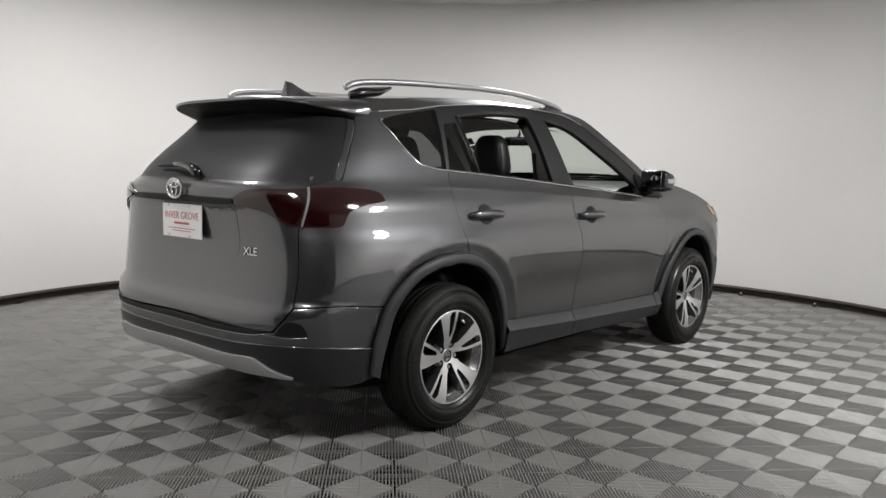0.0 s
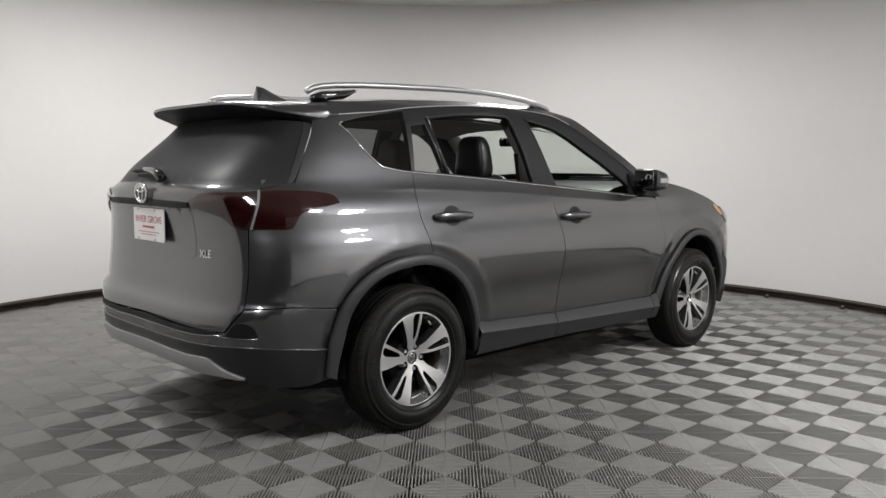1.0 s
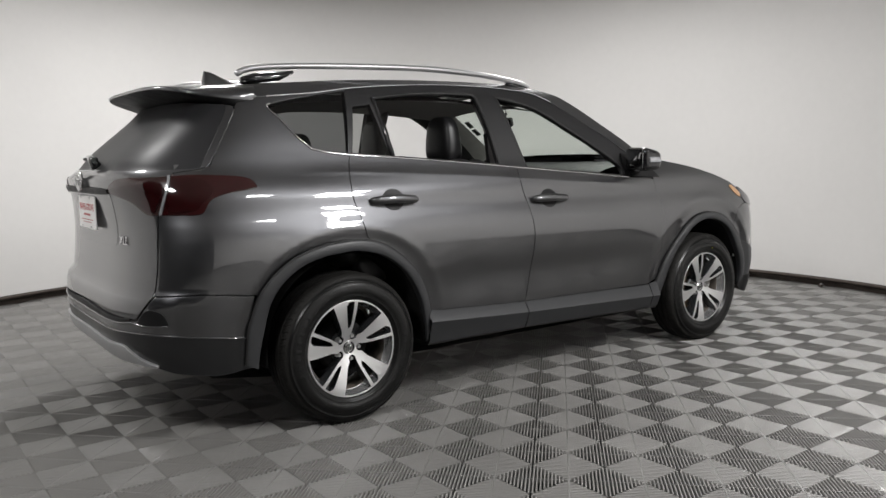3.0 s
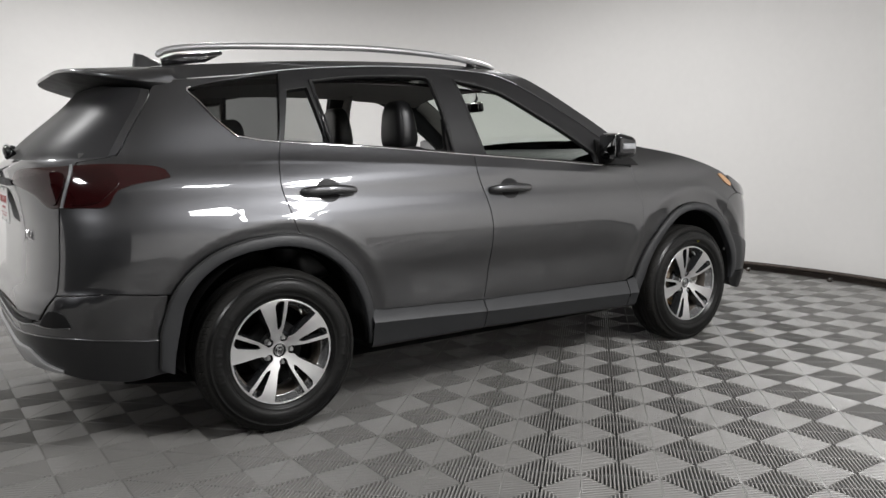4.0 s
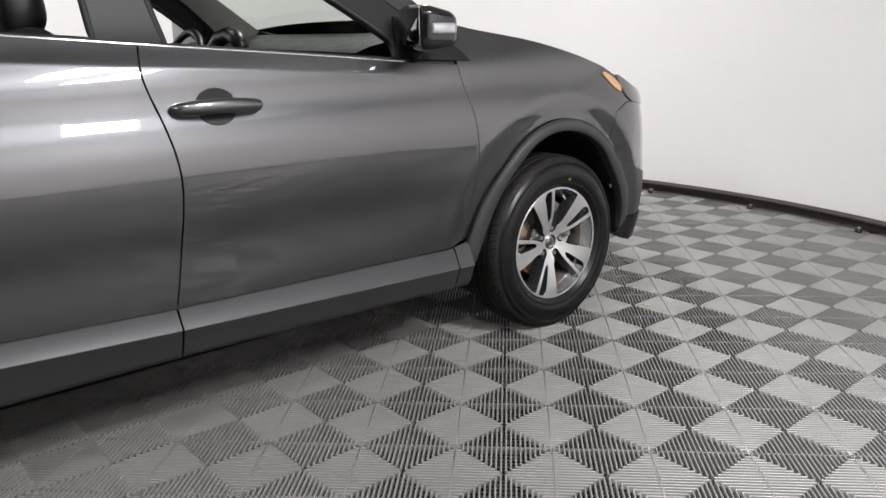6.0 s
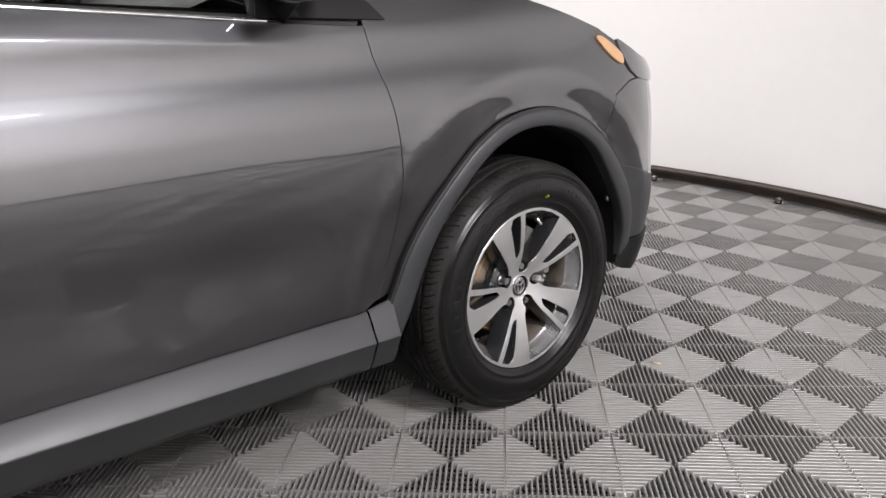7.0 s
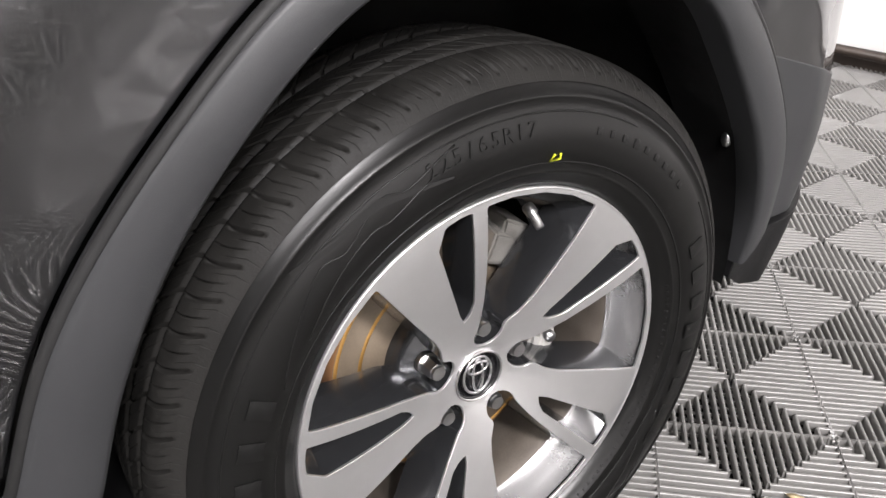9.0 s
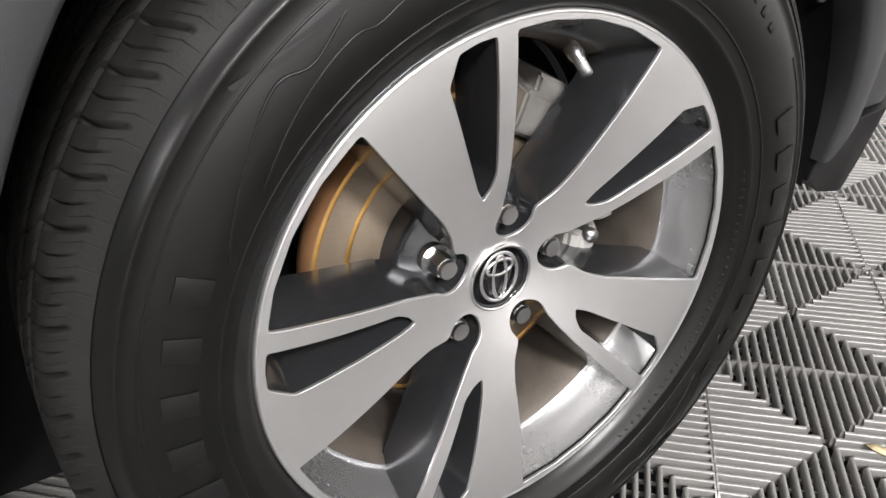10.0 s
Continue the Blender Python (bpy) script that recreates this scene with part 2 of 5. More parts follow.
def body_point(s, z, lift=0.0):
    """Points on the body, past both centre lines too, lifted off along the normal; with normals."""
    s, z = np.asarray(s, float), np.asarray(z, float)

    def at(a, b):
        over, under = a > F_END, a < S_END
        q = surface(np.where(over, 2 * F_END - a, np.where(under, 2 * S_END - a, a)), b)
        q[..., 1] *= np.where(over | under, -1, 1)
        return q
    e = 0.004
    p = at(s, z)
    n = np.cross(at(s, z + e) - at(s, z - e), at(s + e, z) - at(s - e, z))
    n = -n / (np.linalg.norm(n, axis=-1, keepdims=True) + 1e-12)
    return p + n * np.asarray(lift, float)[..., None] if np.ndim(lift) else p + n * lift, n


def smooth(points, closed=False, per=6):
    """A Catmull-Rom curve through points of any dimension."""
    p = np.array(points, float)
    n = len(p)
    out = []
    for i in range(n if closed else n - 1):
        a, b, c, d = (p[(i - 1) % n], p[i], p[(i + 1) % n], p[(i + 2) % n]) if closed else (p[max(i - 1, 0)], p[i], p[i + 1], p[min(i + 2, n - 1)])
        for t in np.arange(per) / per:
            out.append(0.5 * (2 * b + (c - a) * t + (2 * a - 5 * b + 4 * c - d) * t * t + (3 * b - 3 * c + d - a) * t ** 3))
    if not closed:
        out.append(p[-1])
    return [tuple(v) for v in out]


def densify(loop, step):
    out = []
    for a, b in zip(loop, loop[1:] + loop[:1]):
        a, b = np.array(a, float), np.array(b, float)
        d = np.linalg.norm(b - a)
        if d < 1e-6:
            continue
        k = max(1, int(math.ceil(d / step)))
        out += [tuple(a + (b - a) * i / k) for i in range(k)]
    return out


def inside(px, py, loop):
    hit = np.zeros(np.shape(px), bool)
    for (x0, y0), (x1, y1) in zip(loop, loop[1:] + loop[:1]):
        if y0 != y1:
            hit ^= ((y0 > py) != (y1 > py)) & (px < (x1 - x0) * (py - y0) / (y1 - y0) + x0)
    return hit


def shrink(loop, g):
    """Move a loop inwards by g."""
    p = np.array(loop, float)
    area = np.sum(p[:, 0] * np.roll(p[:, 1], -1) - np.roll(p[:, 0], -1) * p[:, 1])
    d = np.roll(p, -1, 0) - np.roll(p, 1, 0)
    d /= np.linalg.norm(d, axis=1, keepdims=True) + 1e-9
    n = np.stack((-d[:, 1], d[:, 0]), 1) * (1 if area > 0 else -1)
    return [tuple(v) for v in p + n * g]


def link(name, verts, faces, mat, parent=None, label="", flat=False, normals=None):
    me = bpy.data.meshes.new(name)
    me.from_pydata([tuple(map(float, v)) for v in verts], [], [tuple(int(i) for i in f) for f in faces])
    me.materials.append(mat)
    if not flat:
        me.polygons.foreach_set("use_smooth", [True] * len(me.polygons))
    if normals is not None:
        me.normals_split_custom_set([tuple(map(float, v)) for v in normals])
    ob = new(name, me)
    if parent is not None:
        ob.parent = parent
    return tagged(ob, label)


def part(name, bm, mat, parent=None, label="", sharp=35):
    """Links a bmesh as one mesh object, smooth but for edges sharper than that many degrees."""
    for f in bm.faces:
        f.smooth = True
    for e in bm.edges:
        if len(e.link_faces) == 2 and e.calc_face_angle(0) > radians(sharp):
            e.smooth = False
    me = bpy.data.meshes.new(name)
    bm.to_mesh(me)
    bm.free()
    me.materials.append(mat)
    ob = new(name, me)
    if parent is not None:
        ob.parent = parent
    return tagged(ob, label)


def panel(name, outline, mat, parent, label="", holes=(), depth=0.014, lift=0.0, gap=0.002, grid=0.035, left=False, mapping=None, dome=0.0, fine=False):
    """A sheet of the body skin cut to an outline in (s, z), with its edges turned in."""
    place = mapping or body_point
    outer = densify(shrink(list(outline), gap), grid * 0.6)
    rings = [outer] + [densify(list(h), grid * 0.6) for h in holes]
    pts, edges = [], []
    for ring in rings:
        k = len(pts)
        pts += ring
        edges += [(k + i, k + (i + 1) % len(ring)) for i in range(len(ring))]
    bound = np.array(pts)
    lo, hi = bound.min(0), bound.max(0)
    gx, gz = np.meshgrid(np.arange(lo[0] + grid / 2, hi[0], grid), np.arange(lo[1] + grid / 2, hi[1], grid))
    ok = inside(gx, gz, outer)
    for h in holes:
        ok &= ~inside(gx, gz, list(h))
    cand = np.stack((gx[ok], gz[ok]), 1)
    if fine:
        # rows of points that follow the shoulder crease
        cs = np.arange(lo[0], hi[0], grid)
        ridge = np.concatenate([np.stack((cs, crease_height(cs) + o), 1) for o in (-0.020, -0.008, -0.003, 0.0, 0.003, 0.008, 0.020)])
        ridge = ridge[inside(ridge[:, 0], ridge[:, 1], outer)]
        cand = np.concatenate((cand[np.abs(cand[:, 1] - crease_height(cand[:, 0])) > 0.026], ridge))
    if len(cand):
        near = np.array([np.min(np.hypot(*(bound - c).T)) for c in cand])
        cand = cand[near > grid * (0.45 if not fine else 0.12)]
    allp = [Vector(p) for p in pts] + [Vector(c) for c in cand]
    from mathutils.geometry import delaunay_2d_cdt
    v2, _, tris, _, _, _ = delaunay_2d_cdt(allp, edges, [], 0, 1e-6)
    flat = np.array([tuple(v) for v in v2])
    cen = np.array([flat[list(t)].mean(0) for t in tris])
    keep = inside(cen[:, 0], cen[:, 1], outer)
    for h in holes:
        keep &= ~inside(cen[:, 0], cen[:, 1], list(h))
    tris = [t for t, k in zip(tris, keep) if k]
    up = np.full(len(flat), lift)
    if dome:
        d = np.array([np.min(np.hypot(*(bound - c).T)) for c in flat])
        up = lift + dome * (1 - np.exp(-d / 0.03))
    P, N = place(flat[:, 0], flat[:, 1], up)
    # faces outward
    fs = []
    for t in tris:
        a, b, c = (P[i] for i in t)
        fs.append(tuple(t) if np.dot(np.cross(b - a, c - a), N[t[0]]) > 0 else tuple(reversed(t)))
    count = {}
    for t in fs:
        for a, b in zip(t, t[1:] + t[:1]):
            count[(a, b)] = 1
    rim = [e for e in count if (e[1], e[0]) not in count]
    verts = list(P)
    normals = [N[i] for t in fs for i in t]
    faces = list(fs)
    e = min(0.0022, depth / 3)
    for a, b in rim:
        q = [P[a], P[b], P[b] - N[b] * e, P[a] - N[a] * e, P[b] - N[b] * depth, P[a] - N[a] * depth]
        k = len(verts)
        side = np.cross(P[b] - P[a], N[a])
        side /= np.linalg.norm(side) + 1e-12
        q[2], q[3] = q[2] + side * e * 0.8, q[3] + side * e * 0.8
        verts += [q[0], q[1], q[2], q[3], q[4] + side * e * 0.8, q[5] + side * e * 0.8]
        faces += [(k + 1, k, k + 3, k + 2), (k + 2, k + 3, k + 5, k + 4)]
        normals += [N[b], N[a], side, side, side, side, side, side]
    verts = np.array(verts)
    normals = np.array(normals)
    if left:
        verts = verts * (1, -1, 1)
        flipped, fixed, i = [], [], 0
        for f in faces:
            flipped.append(tuple(reversed(f)))
            fixed += list(reversed(list(normals[i:i + len(f)] * (1, -1, 1))))
            i += len(f)
        faces, normals = flipped, np.array(fixed)
    return link(name, verts, faces, mat, parent, label, normals=normals)


def both(name, outline, mat, parent, label="", **more):
    right = panel(name, outline, mat, parent, label, **more)
    other = panel(name, outline, mat, parent, label, left=True, **more)
    return right, other


def sheet(name, grid_points, mat, parent, label="", closed_u=False, thickness=0.0):
    """A skin through a grid of points."""
    g = np.array(grid_points, float)
    n, m = g.shape[:2]
    idx = np.arange(n * m).reshape(n, m)
    faces = []
    for i in range(n if closed_u else n - 1):
        for j in range(m - 1):
            faces.append((idx[i, j], idx[(i + 1) % n, j], idx[(i + 1) % n, j + 1], idx[i, j + 1]))
    ob = link(name, g.reshape(-1, 3), faces, mat, parent, label)
    if thickness:
        bm = bmesh.new()
        bm.from_mesh(ob.data)
        bmesh.ops.solidify(bm, geom=bm.faces[:], thickness=thickness)
        for f in bm.faces:
            f.smooth = True
        bm.to_mesh(ob.data)
        bm.free()
    return ob


def tube(name, points, radius, mat, parent=None, label="", flat=1.0, sides=8, closed=False, up=(0, 0, 1)):
    """A rod along points; flat squeezes it across the up direction. radius may be a list."""
    p = np.array(points, float)
    r = np.broadcast_to(np.asarray(radius, float), (len(p),))
    d = (np.roll(p, -1, 0) - np.roll(p, 1, 0)) if closed else np.gradient(p, axis=0)
    d /= np.linalg.norm(d, axis=1, keepdims=True) + 1e-12
    a = np.cross(d, np.array(up, float))
    a /= np.linalg.norm(a, axis=1, keepdims=True) + 1e-12
    b = np.cross(a, d)
    ang = np.linspace(0, 2 * math.pi, sides, endpoint=False)
    g = p[:, None] + r[:, None, None] * (np.cos(ang)[None, :, None] * a[:, None] * flat + np.sin(ang)[None, :, None] * b[:, None])
    n = len(p)
    idx = np.arange(n * sides).reshape(n, sides)
    faces = [(idx[i, j], idx[i, (j + 1) % sides], idx[(i + 1) % n, (j + 1) % sides], idx[(i + 1) % n, j]) for i in range(n if closed else n - 1) for j in range(sides)]
    if not closed:
        faces += [tuple(reversed(idx[0])), tuple(idx[-1])]
    return link(name, g.reshape(-1, 3), faces, mat, parent, label)


def block(size, bevel=0.01, segments=3, at=(0, 0, 0), turn=(0, 0, 0)):
    bm = bmesh.new()
    bmesh.ops.create_cube(bm, size=1)
    bmesh.ops.scale(bm, vec=size, verts=bm.verts)
    if bevel:
        bmesh.ops.bevel(bm, geom=bm.edges[:], offset=bevel, segments=segments, profile=0.5, affect="EDGES")
    bm.transform(pose(*at, *turn))
    return bm


def spin(profile, steps, axis="Y", close=False):
    """A body of revolution about the y axis; profile is (radius, y) points."""
    p = np.array(profile, float)
    ang = np.linspace(0, 2 * math.pi, steps, endpoint=False)
    g = np.stack((np.cos(ang)[:, None] * p[None, :, 0], np.broadcast_to(p[None, :, 1], (steps, len(p))), np.sin(ang)[:, None] * p[None, :, 0]), -1)
    return g


# ---- the booth ----
CX, R_WALL, TOP = -0.3, 4.24, 3.13


def booth_outline(r):
    """Far side an arc round the car, near side a wider bow behind the camera."""
    g = r - R_WALL
    pts = [(CX + r * math.cos(a), r * math.sin(a)) for a in np.linspace(radians(-30), radians(196), 100)]
    near = [pts[-2], pts[-1], (-5.0 - g, -2.4), (-5.7 - g, -3.9 - g), (-4.9 - g, -5.5 - g), (-2.8, -6.3 - g), (0.0, -6.45 - g), (2.3 + g, -5.9 - g), (3.55 + g, -4.6 - g), (3.75 + g, -3.2), pts[0], pts[1]]
    bow = smooth(near, per=8)[8:-8]
    return pts + bow[1:]


def booth_line(r):
    """The backdrop from one side of the entrance round to the other; the entrance stays open."""
    loop = booth_outline(r)
    last = max(i for i, (x, y) in enumerate(loop[:100]) if y > -0.75)
    first = min(i for i, (x, y) in enumerate(loop) if i > 100 and y < -5.9 and x > -3.4)
    return loop[first:] + loop[:last + 1]


def wall_band(name, r0, z0, z1, thick, mat, label):
    a, b = booth_line(r0), booth_line(r0 + thick)
    bm = bmesh.new()
    rows = [[bm.verts.new((x, y, z)) for x, y, z in ((p[0], p[1], z0), (p[0], p[1], z1), (q[0], q[1], z1), (q[0], q[1], z0))] for p, q in zip(a, b)]
    for r, t in zip(rows, rows[1:]):
        for k in range(4):
            bm.faces.new((r[k], r[(k + 1) % 4], t[(k + 1) % 4], t[k]))
    bm.faces.new(rows[0])
    bm.faces.new(list(reversed(rows[-1])))
    bmesh.ops.recalc_face_normals(bm, faces=bm.faces[:])
    return tagged(part(name, bm, mat), label, "wall", kind="structure")


wall_band("wall_curved", R_WALL, 0.085, TOP, 0.03, FABRIC, "white stretched fabric backdrop wall with soft marks")
# bottom pipe of the backdrop; a dark band stands in for the shaded gap below
tube("baseboard", [(x, y, 0.072) for x, y in booth_line(R_WALL - 0.03)], 0.019, PIPE)
tagged(bpy.data.objects["baseboard"], "dark bronze pipe along the foot of the backdrop", "baseboard", kind="structure")
wall_band("trim", R_WALL + 0.05, -0.02, 0.09, 0.02, PIPE, "dark band standing in for the shaded gap below the backdrop")
HALL = (-9.4, -9.2, 4.9, 5.1)
hx0, hy0, hx1, hy1 = HALL
roof_slab = link("ceiling", [(x, y, z) for z in (TOP, TOP + 0.05) for x, y in ((hx0, hy0), (hx1, hy0), (hx1, hy1), (hx0, hy1))],
                 [(3, 2, 1, 0), (4, 5, 6, 7), (0, 1, 5, 4), (1, 2, 6, 5), (2, 3, 7, 6), (3, 0, 4, 7)], CEILING_WHITE, flat=True)
tagged(roof_slab, "grey ceiling over the booth", "ceiling", kind="structure")
# plain dark walls of the hall that the entrance opens to
for nm, cx, cy, sx, sy in (("wall_west", hx0 - 0.05, (hy0 + hy1) / 2, 0.1, hy1 - hy0), ("wall_east", hx1 + 0.05, (hy0 + hy1) / 2, 0.1, hy1 - hy0),
                           ("wall_south", (hx0 + hx1) / 2, hy0 - 0.05, hx1 - hx0 + 0.2, 0.1), ("wall_north", (hx0 + hx1) / 2, hy1 + 0.05, hx1 - hx0 + 0.2, 0.1)):
    tagged(part(nm, block((sx, sy, TOP + 0.02), 0, 1, at=(cx, cy, TOP / 2 - 0.012)), GREY_WALL), "plain dark hall wall outside the booth", "wall", kind="structure")
# small pale clips that stick out under the pipe
CLIP_ANGLES = (-14.5, -4.0, 6.8)
first_clip = None
for deg in CLIP_ANGLES:
    r = R_WALL - 0.045
    place = Matrix.Translation((CX + r * math.cos(radians(deg)), r * math.sin(radians(deg)), 0.0)) @ Matrix.Rotation(radians(deg), 4, "Z")
    if first_clip is None:
        first_clip = part("clip", block((0.022, 0.026, 0.016), 0.005, 2, at=(0, 0, 0.026)), STEEL)
        tagged(first_clip, "small pale metal clip at the foot of the backdrop", "clip", "backdrop clips")
        tube("tube_end", [(-0.012, -0.016, 0.012), (-0.012, 0.016, 0.012)], 0.012, PIPE, first_clip)
        first_clip.matrix_world = place
    else:
        copy_thing(first_clip, place)

# housings assumed round the unseen ceiling panels
for lx, ly, _ in PANELS:
    fr = tagged(new("ceiling_light"), "assumed square white flush ceiling light panel, out of view", "ceiling light", "ceiling lights")
    fr.matrix_world = pose(lx, ly, TOP)
    for k in range(4):
        part("frame", block((0.62, 0.03, 0.03), 0.004, 1, at=(0, 0.295, -0.014)), CEILING_WHITE, fr).matrix_local = Matrix.Rotation(k * math.pi / 2, 4, "Z")


# ---- the car: outlines in (s, z) ----
ARCH_R = [(-1.772, 0.35), (-1.768, 0.43), (-1.765, 0.50), (-1.748, 0.561), (-1.718, 0.652), (-1.648, 0.738), (-1.552, 0.81), (-1.431, 0.850), (-1.305, 0.861), (-1.175, 0.838), (-1.068, 0.779),
          (-0.983, 0.707), (-0.925, 0.635), (-0.88, 0.536), (-0.863, 0.467)]
ARCH_R_IN = [(-1.715, 0.325), (-1.71, 0.40), (-1.69, 0.507), (-1.662, 0.621), (-1.602, 0.709), (-1.506, 0.778), (-1.390, 0.808), (-1.281, 0.810), (-1.15, 0.774), (-1.04, 0.699),
             (-0.968, 0.613), (-0.924, 0.528), (-0.899, 0.445), (-0.874, 0.31)]
ARCH_F = [(0.868, 0.405), (0.885, 0.450), (0.926, 0.551), (0.984, 0.641), (1.060, 0.728), (1.139, 0.798), (1.228, 0.842), (1.335, 0.856), (1.449, 0.838), (1.560, 0.788), (1.655, 0.710), (1.728, 0.620), (1.778, 0.510), (1.795, 0.380)]
ARCH_F_IN = [(0.912, 0.32), (0.945, 0.400), (0.982, 0.511), (1.039, 0.622), (1.104, 0.704), (1.183, 0.771), (1.270, 0.804), (1.365, 0.806), (1.468, 0.780), (1.568, 0.724), (1.645, 0.640), (1.705, 0.535), (1.738, 0.42), (1.742, 0.335)]
CUT_R = [(-1.228, 0.857), (-1.248, 0.893), (-1.268, 0.98), (-1.287, 1.064), (-1.275, 1.159), (-1.243, 1.251)]
CUT_B = [(-0.229, 1.171), (-0.243, 1.088), (-0.207, 0.96), (-0.184, 0.83), (-0.187, 0.701), (-0.203, 0.555), (-0.223, 0.438)]
CUT_F = [(0.848, 1.080), (0.862, 1.010), (0.885, 0.930), (0.898, 0.840), (0.903, 0.740), (0.900, 0.645), (0.880, 0.540), (0.850, 0.440)]
BELT = [(-1.243, 1.251), (-0.968, 1.232), (-0.68, 1.211), (-0.229, 1.171), (0.32, 1.123), (0.584, 1.099), (0.836, 1.080)]
ROOF_EDGE = [(-1.66, 1.508), (-1.599, 1.517), (-1.342, 1.549), (-1.085, 1.585), (-0.697, 1.615), (-0.323, 1.622), (0.006, 1.604), (0.152, 1.566), (0.300, 1.494), (0.470, 1.398), (0.640, 1.286), (0.790, 1.170), (0.852, 1.090)]
PILLAR_TOP = [(0.10, 1.640), (0.24, 1.597), (0.351, 1.551), (0.508, 1.457), (0.676, 1.344), (0.790, 1.262), (0.90, 1.205)]
HOOD_EDGE = [(0.90, 1.210), (1.00, 1.190), (1.15, 1.166), (1.289, 1.138), (1.454, 1.093), (1.604, 1.042), (1.70, 1.005), (1.80, 0.968), (2.00, 0.920)]


def trim_curve(pts, lo, hi):
    """Part of a smooth curve between two values of s."""
    c = smooth(pts, per=8)
    xs, zs = np.array(c).T
    keep = [(x, z) for x, z in c if lo < x < hi]
    return [(lo, float(np.interp(lo, xs, zs)))] + keep + [(hi, float(np.interp(hi, xs, zs)))]


car = tagged(new("car"), "dark grey metallic SUV with open side windows on grey tiles", "car")

# quarter panel, with the hole of its window
Q_WIN = smooth([(-1.562, 1.476), (-1.552, 1.452), (-1.536, 1.430), (-1.497, 1.359), (-1.449, 1.302), (-1.400, 1.273), (-1.309, 1.257)], per=5)[:-1] + [(-1.252, 1.252), (-1.190, 1.480)] + \
    smooth([(-1.17, 1.563), (-1.26, 1.550), (-1.41, 1.523), (-1.530, 1.491)], per=4)
GATE_SIDE = smooth([(-1.690, 1.475), (-1.712, 1.438), (-1.80, 1.336), (-1.912, 1.207)], per=4)
GATE_CUT = [(-2.155, 1.10), (-2.160, 1.01), (-2.179, 0.90), (-2.189, 0.78), (-2.206, 0.680)]
quarter = smooth(CUT_R, per=5) + [(-1.195, 1.48)] + list(reversed(trim_curve(ROOF_EDGE, -1.66, -1.172))) + GATE_SIDE + [(-2.07, 1.185)] + GATE_CUT + \
    [(-1.976, 0.682), (-1.735, 0.657)] + smooth(ARCH_R[4:10], per=4)
Q_HOLE = shrink(Q_WIN, -0.004)
both("quarter_panel", quarter, PAINT, car, holes=[Q_HOLE], grid=0.022, fine=True)
rear_door = smooth(list(reversed(CUT_R)), per=5) + smooth(ARCH_R[9:], per=4)[1:] + [(-0.854, 0.466)] + smooth(list(reversed(CUT_B)), per=5) + list(reversed(trim_curve(BELT, -1.24, -0.232)))
front_door = smooth(CUT_B, per=5) + [(0.81, 0.424)] + smooth(list(reversed(CUT_F)), per=5) + list(reversed(trim_curve(BELT, -0.226, 0.834)))
for nm, loop in (("rear_door", rear_door), ("front_door", front_door)):
    both(nm, loop, PAINT, car, grid=0.022, fine=True, gap=0.0034)
FENDER_FRONT = [(1.99, 0.885), (1.80, 0.890), (1.748, 0.888), (1.662, 0.856), (1.632, 0.738)]
fender = smooth(list(reversed(CUT_F)), per=5) + [(0.845, 1.13)] + smooth(HOOD_EDGE, per=5) + FENDER_FRONT + list(reversed(smooth(ARCH_F[1:10], per=4)))
both("front_wing", fender, PAINT, car, grid=0.022, fine=True, gap=0.0008)

# rear bumper, painted above the crease and dark below
crease = [(-1.745, 0.468), (-1.986, 0.497), (-2.247, 0.517), (-2.571, 0.510)]
bump_r = [(-1.735, 0.652), (-1.976, 0.680), (-2.206, 0.677), (-2.30, 0.572), (-2.42, 0.570), (-2.566, 0.574), (S_END, 0.582)]


def full(half):
    """An open line on the right, carried on across the rear centre line."""
    return half + [(2 * S_END - s, z) for s, z in reversed(half) if s > S_END + 1e-6]


panel("rear_bumper", full(bump_r) + list(reversed(full(crease + [(S_END, 0.507)]))), PAINT, car, gap=0.0025)
panel("lower_bumper", full(crease + [(S_END, 0.507)]) + list(reversed(full([(-1.72, 0.33), (-1.90, 0.315), (-2.10, 0.340), (-2.20, 0.366), (-2.305, 0.380), (-2.43, 0.381), (-2.60, 0.386), (S_END, 0.390)]))), BUMPER_GREY, car, "satin dark lower bumper", gap=0.0015, lift=0.003)
# raised edges that run along the bumper
for nm, line, thick in (("bumper_edge", full(crease + [(S_END, 0.507)]), 0.0035), ("step_edge", full([(-2.140, 0.553), (-2.24, 0.552), (-2.352, 0.562), (-2.42, 0.5535), (-2.648, 0.5485), (S_END, 0.550)]), 0.004)):
    q = np.array(smooth(line, per=5))
    tube(nm, body_point(q[:, 0], q[:, 1], 0.004)[0], thick, PAINT, car, "raised edge along the bumper", sides=6)
skid_top = smooth([(-2.185, 0.378), (-2.291, 0.408), (-2.36, 0.438), (-2.421, 0.455), (-2.60, 0.450), (S_END, 0.456)], per=6)
skid_low = smooth([(-2.190, 0.372), (-2.305, 0.382), (-2.36, 0.383), (-2.431, 0.384), (-2.60, 0.389), (S_END, 0.394)], per=6)
panel("skid_strip", full(skid_top) + list(reversed(full(skid_low))), SATIN_SILVER, car, "satin silver strip", lift=0.014, gap=0.0, grid=0.02)
step_top, step_low = [(-2.345, 0.579), (-2.42, 0.574), (-2.648, 0.573), (S_END, 0.578)], [(-2.352, 0.566), (-2.42, 0.553), (-2.648, 0.548), (S_END, 0.550)]
# black strip between the tailgate and the bumper
panel("bumper_step", full(step_top) + list(reversed(full(step_low))), PLASTIC, car, "black strip along the bumper", lift=0.003, gap=0.0, grid=0.02)
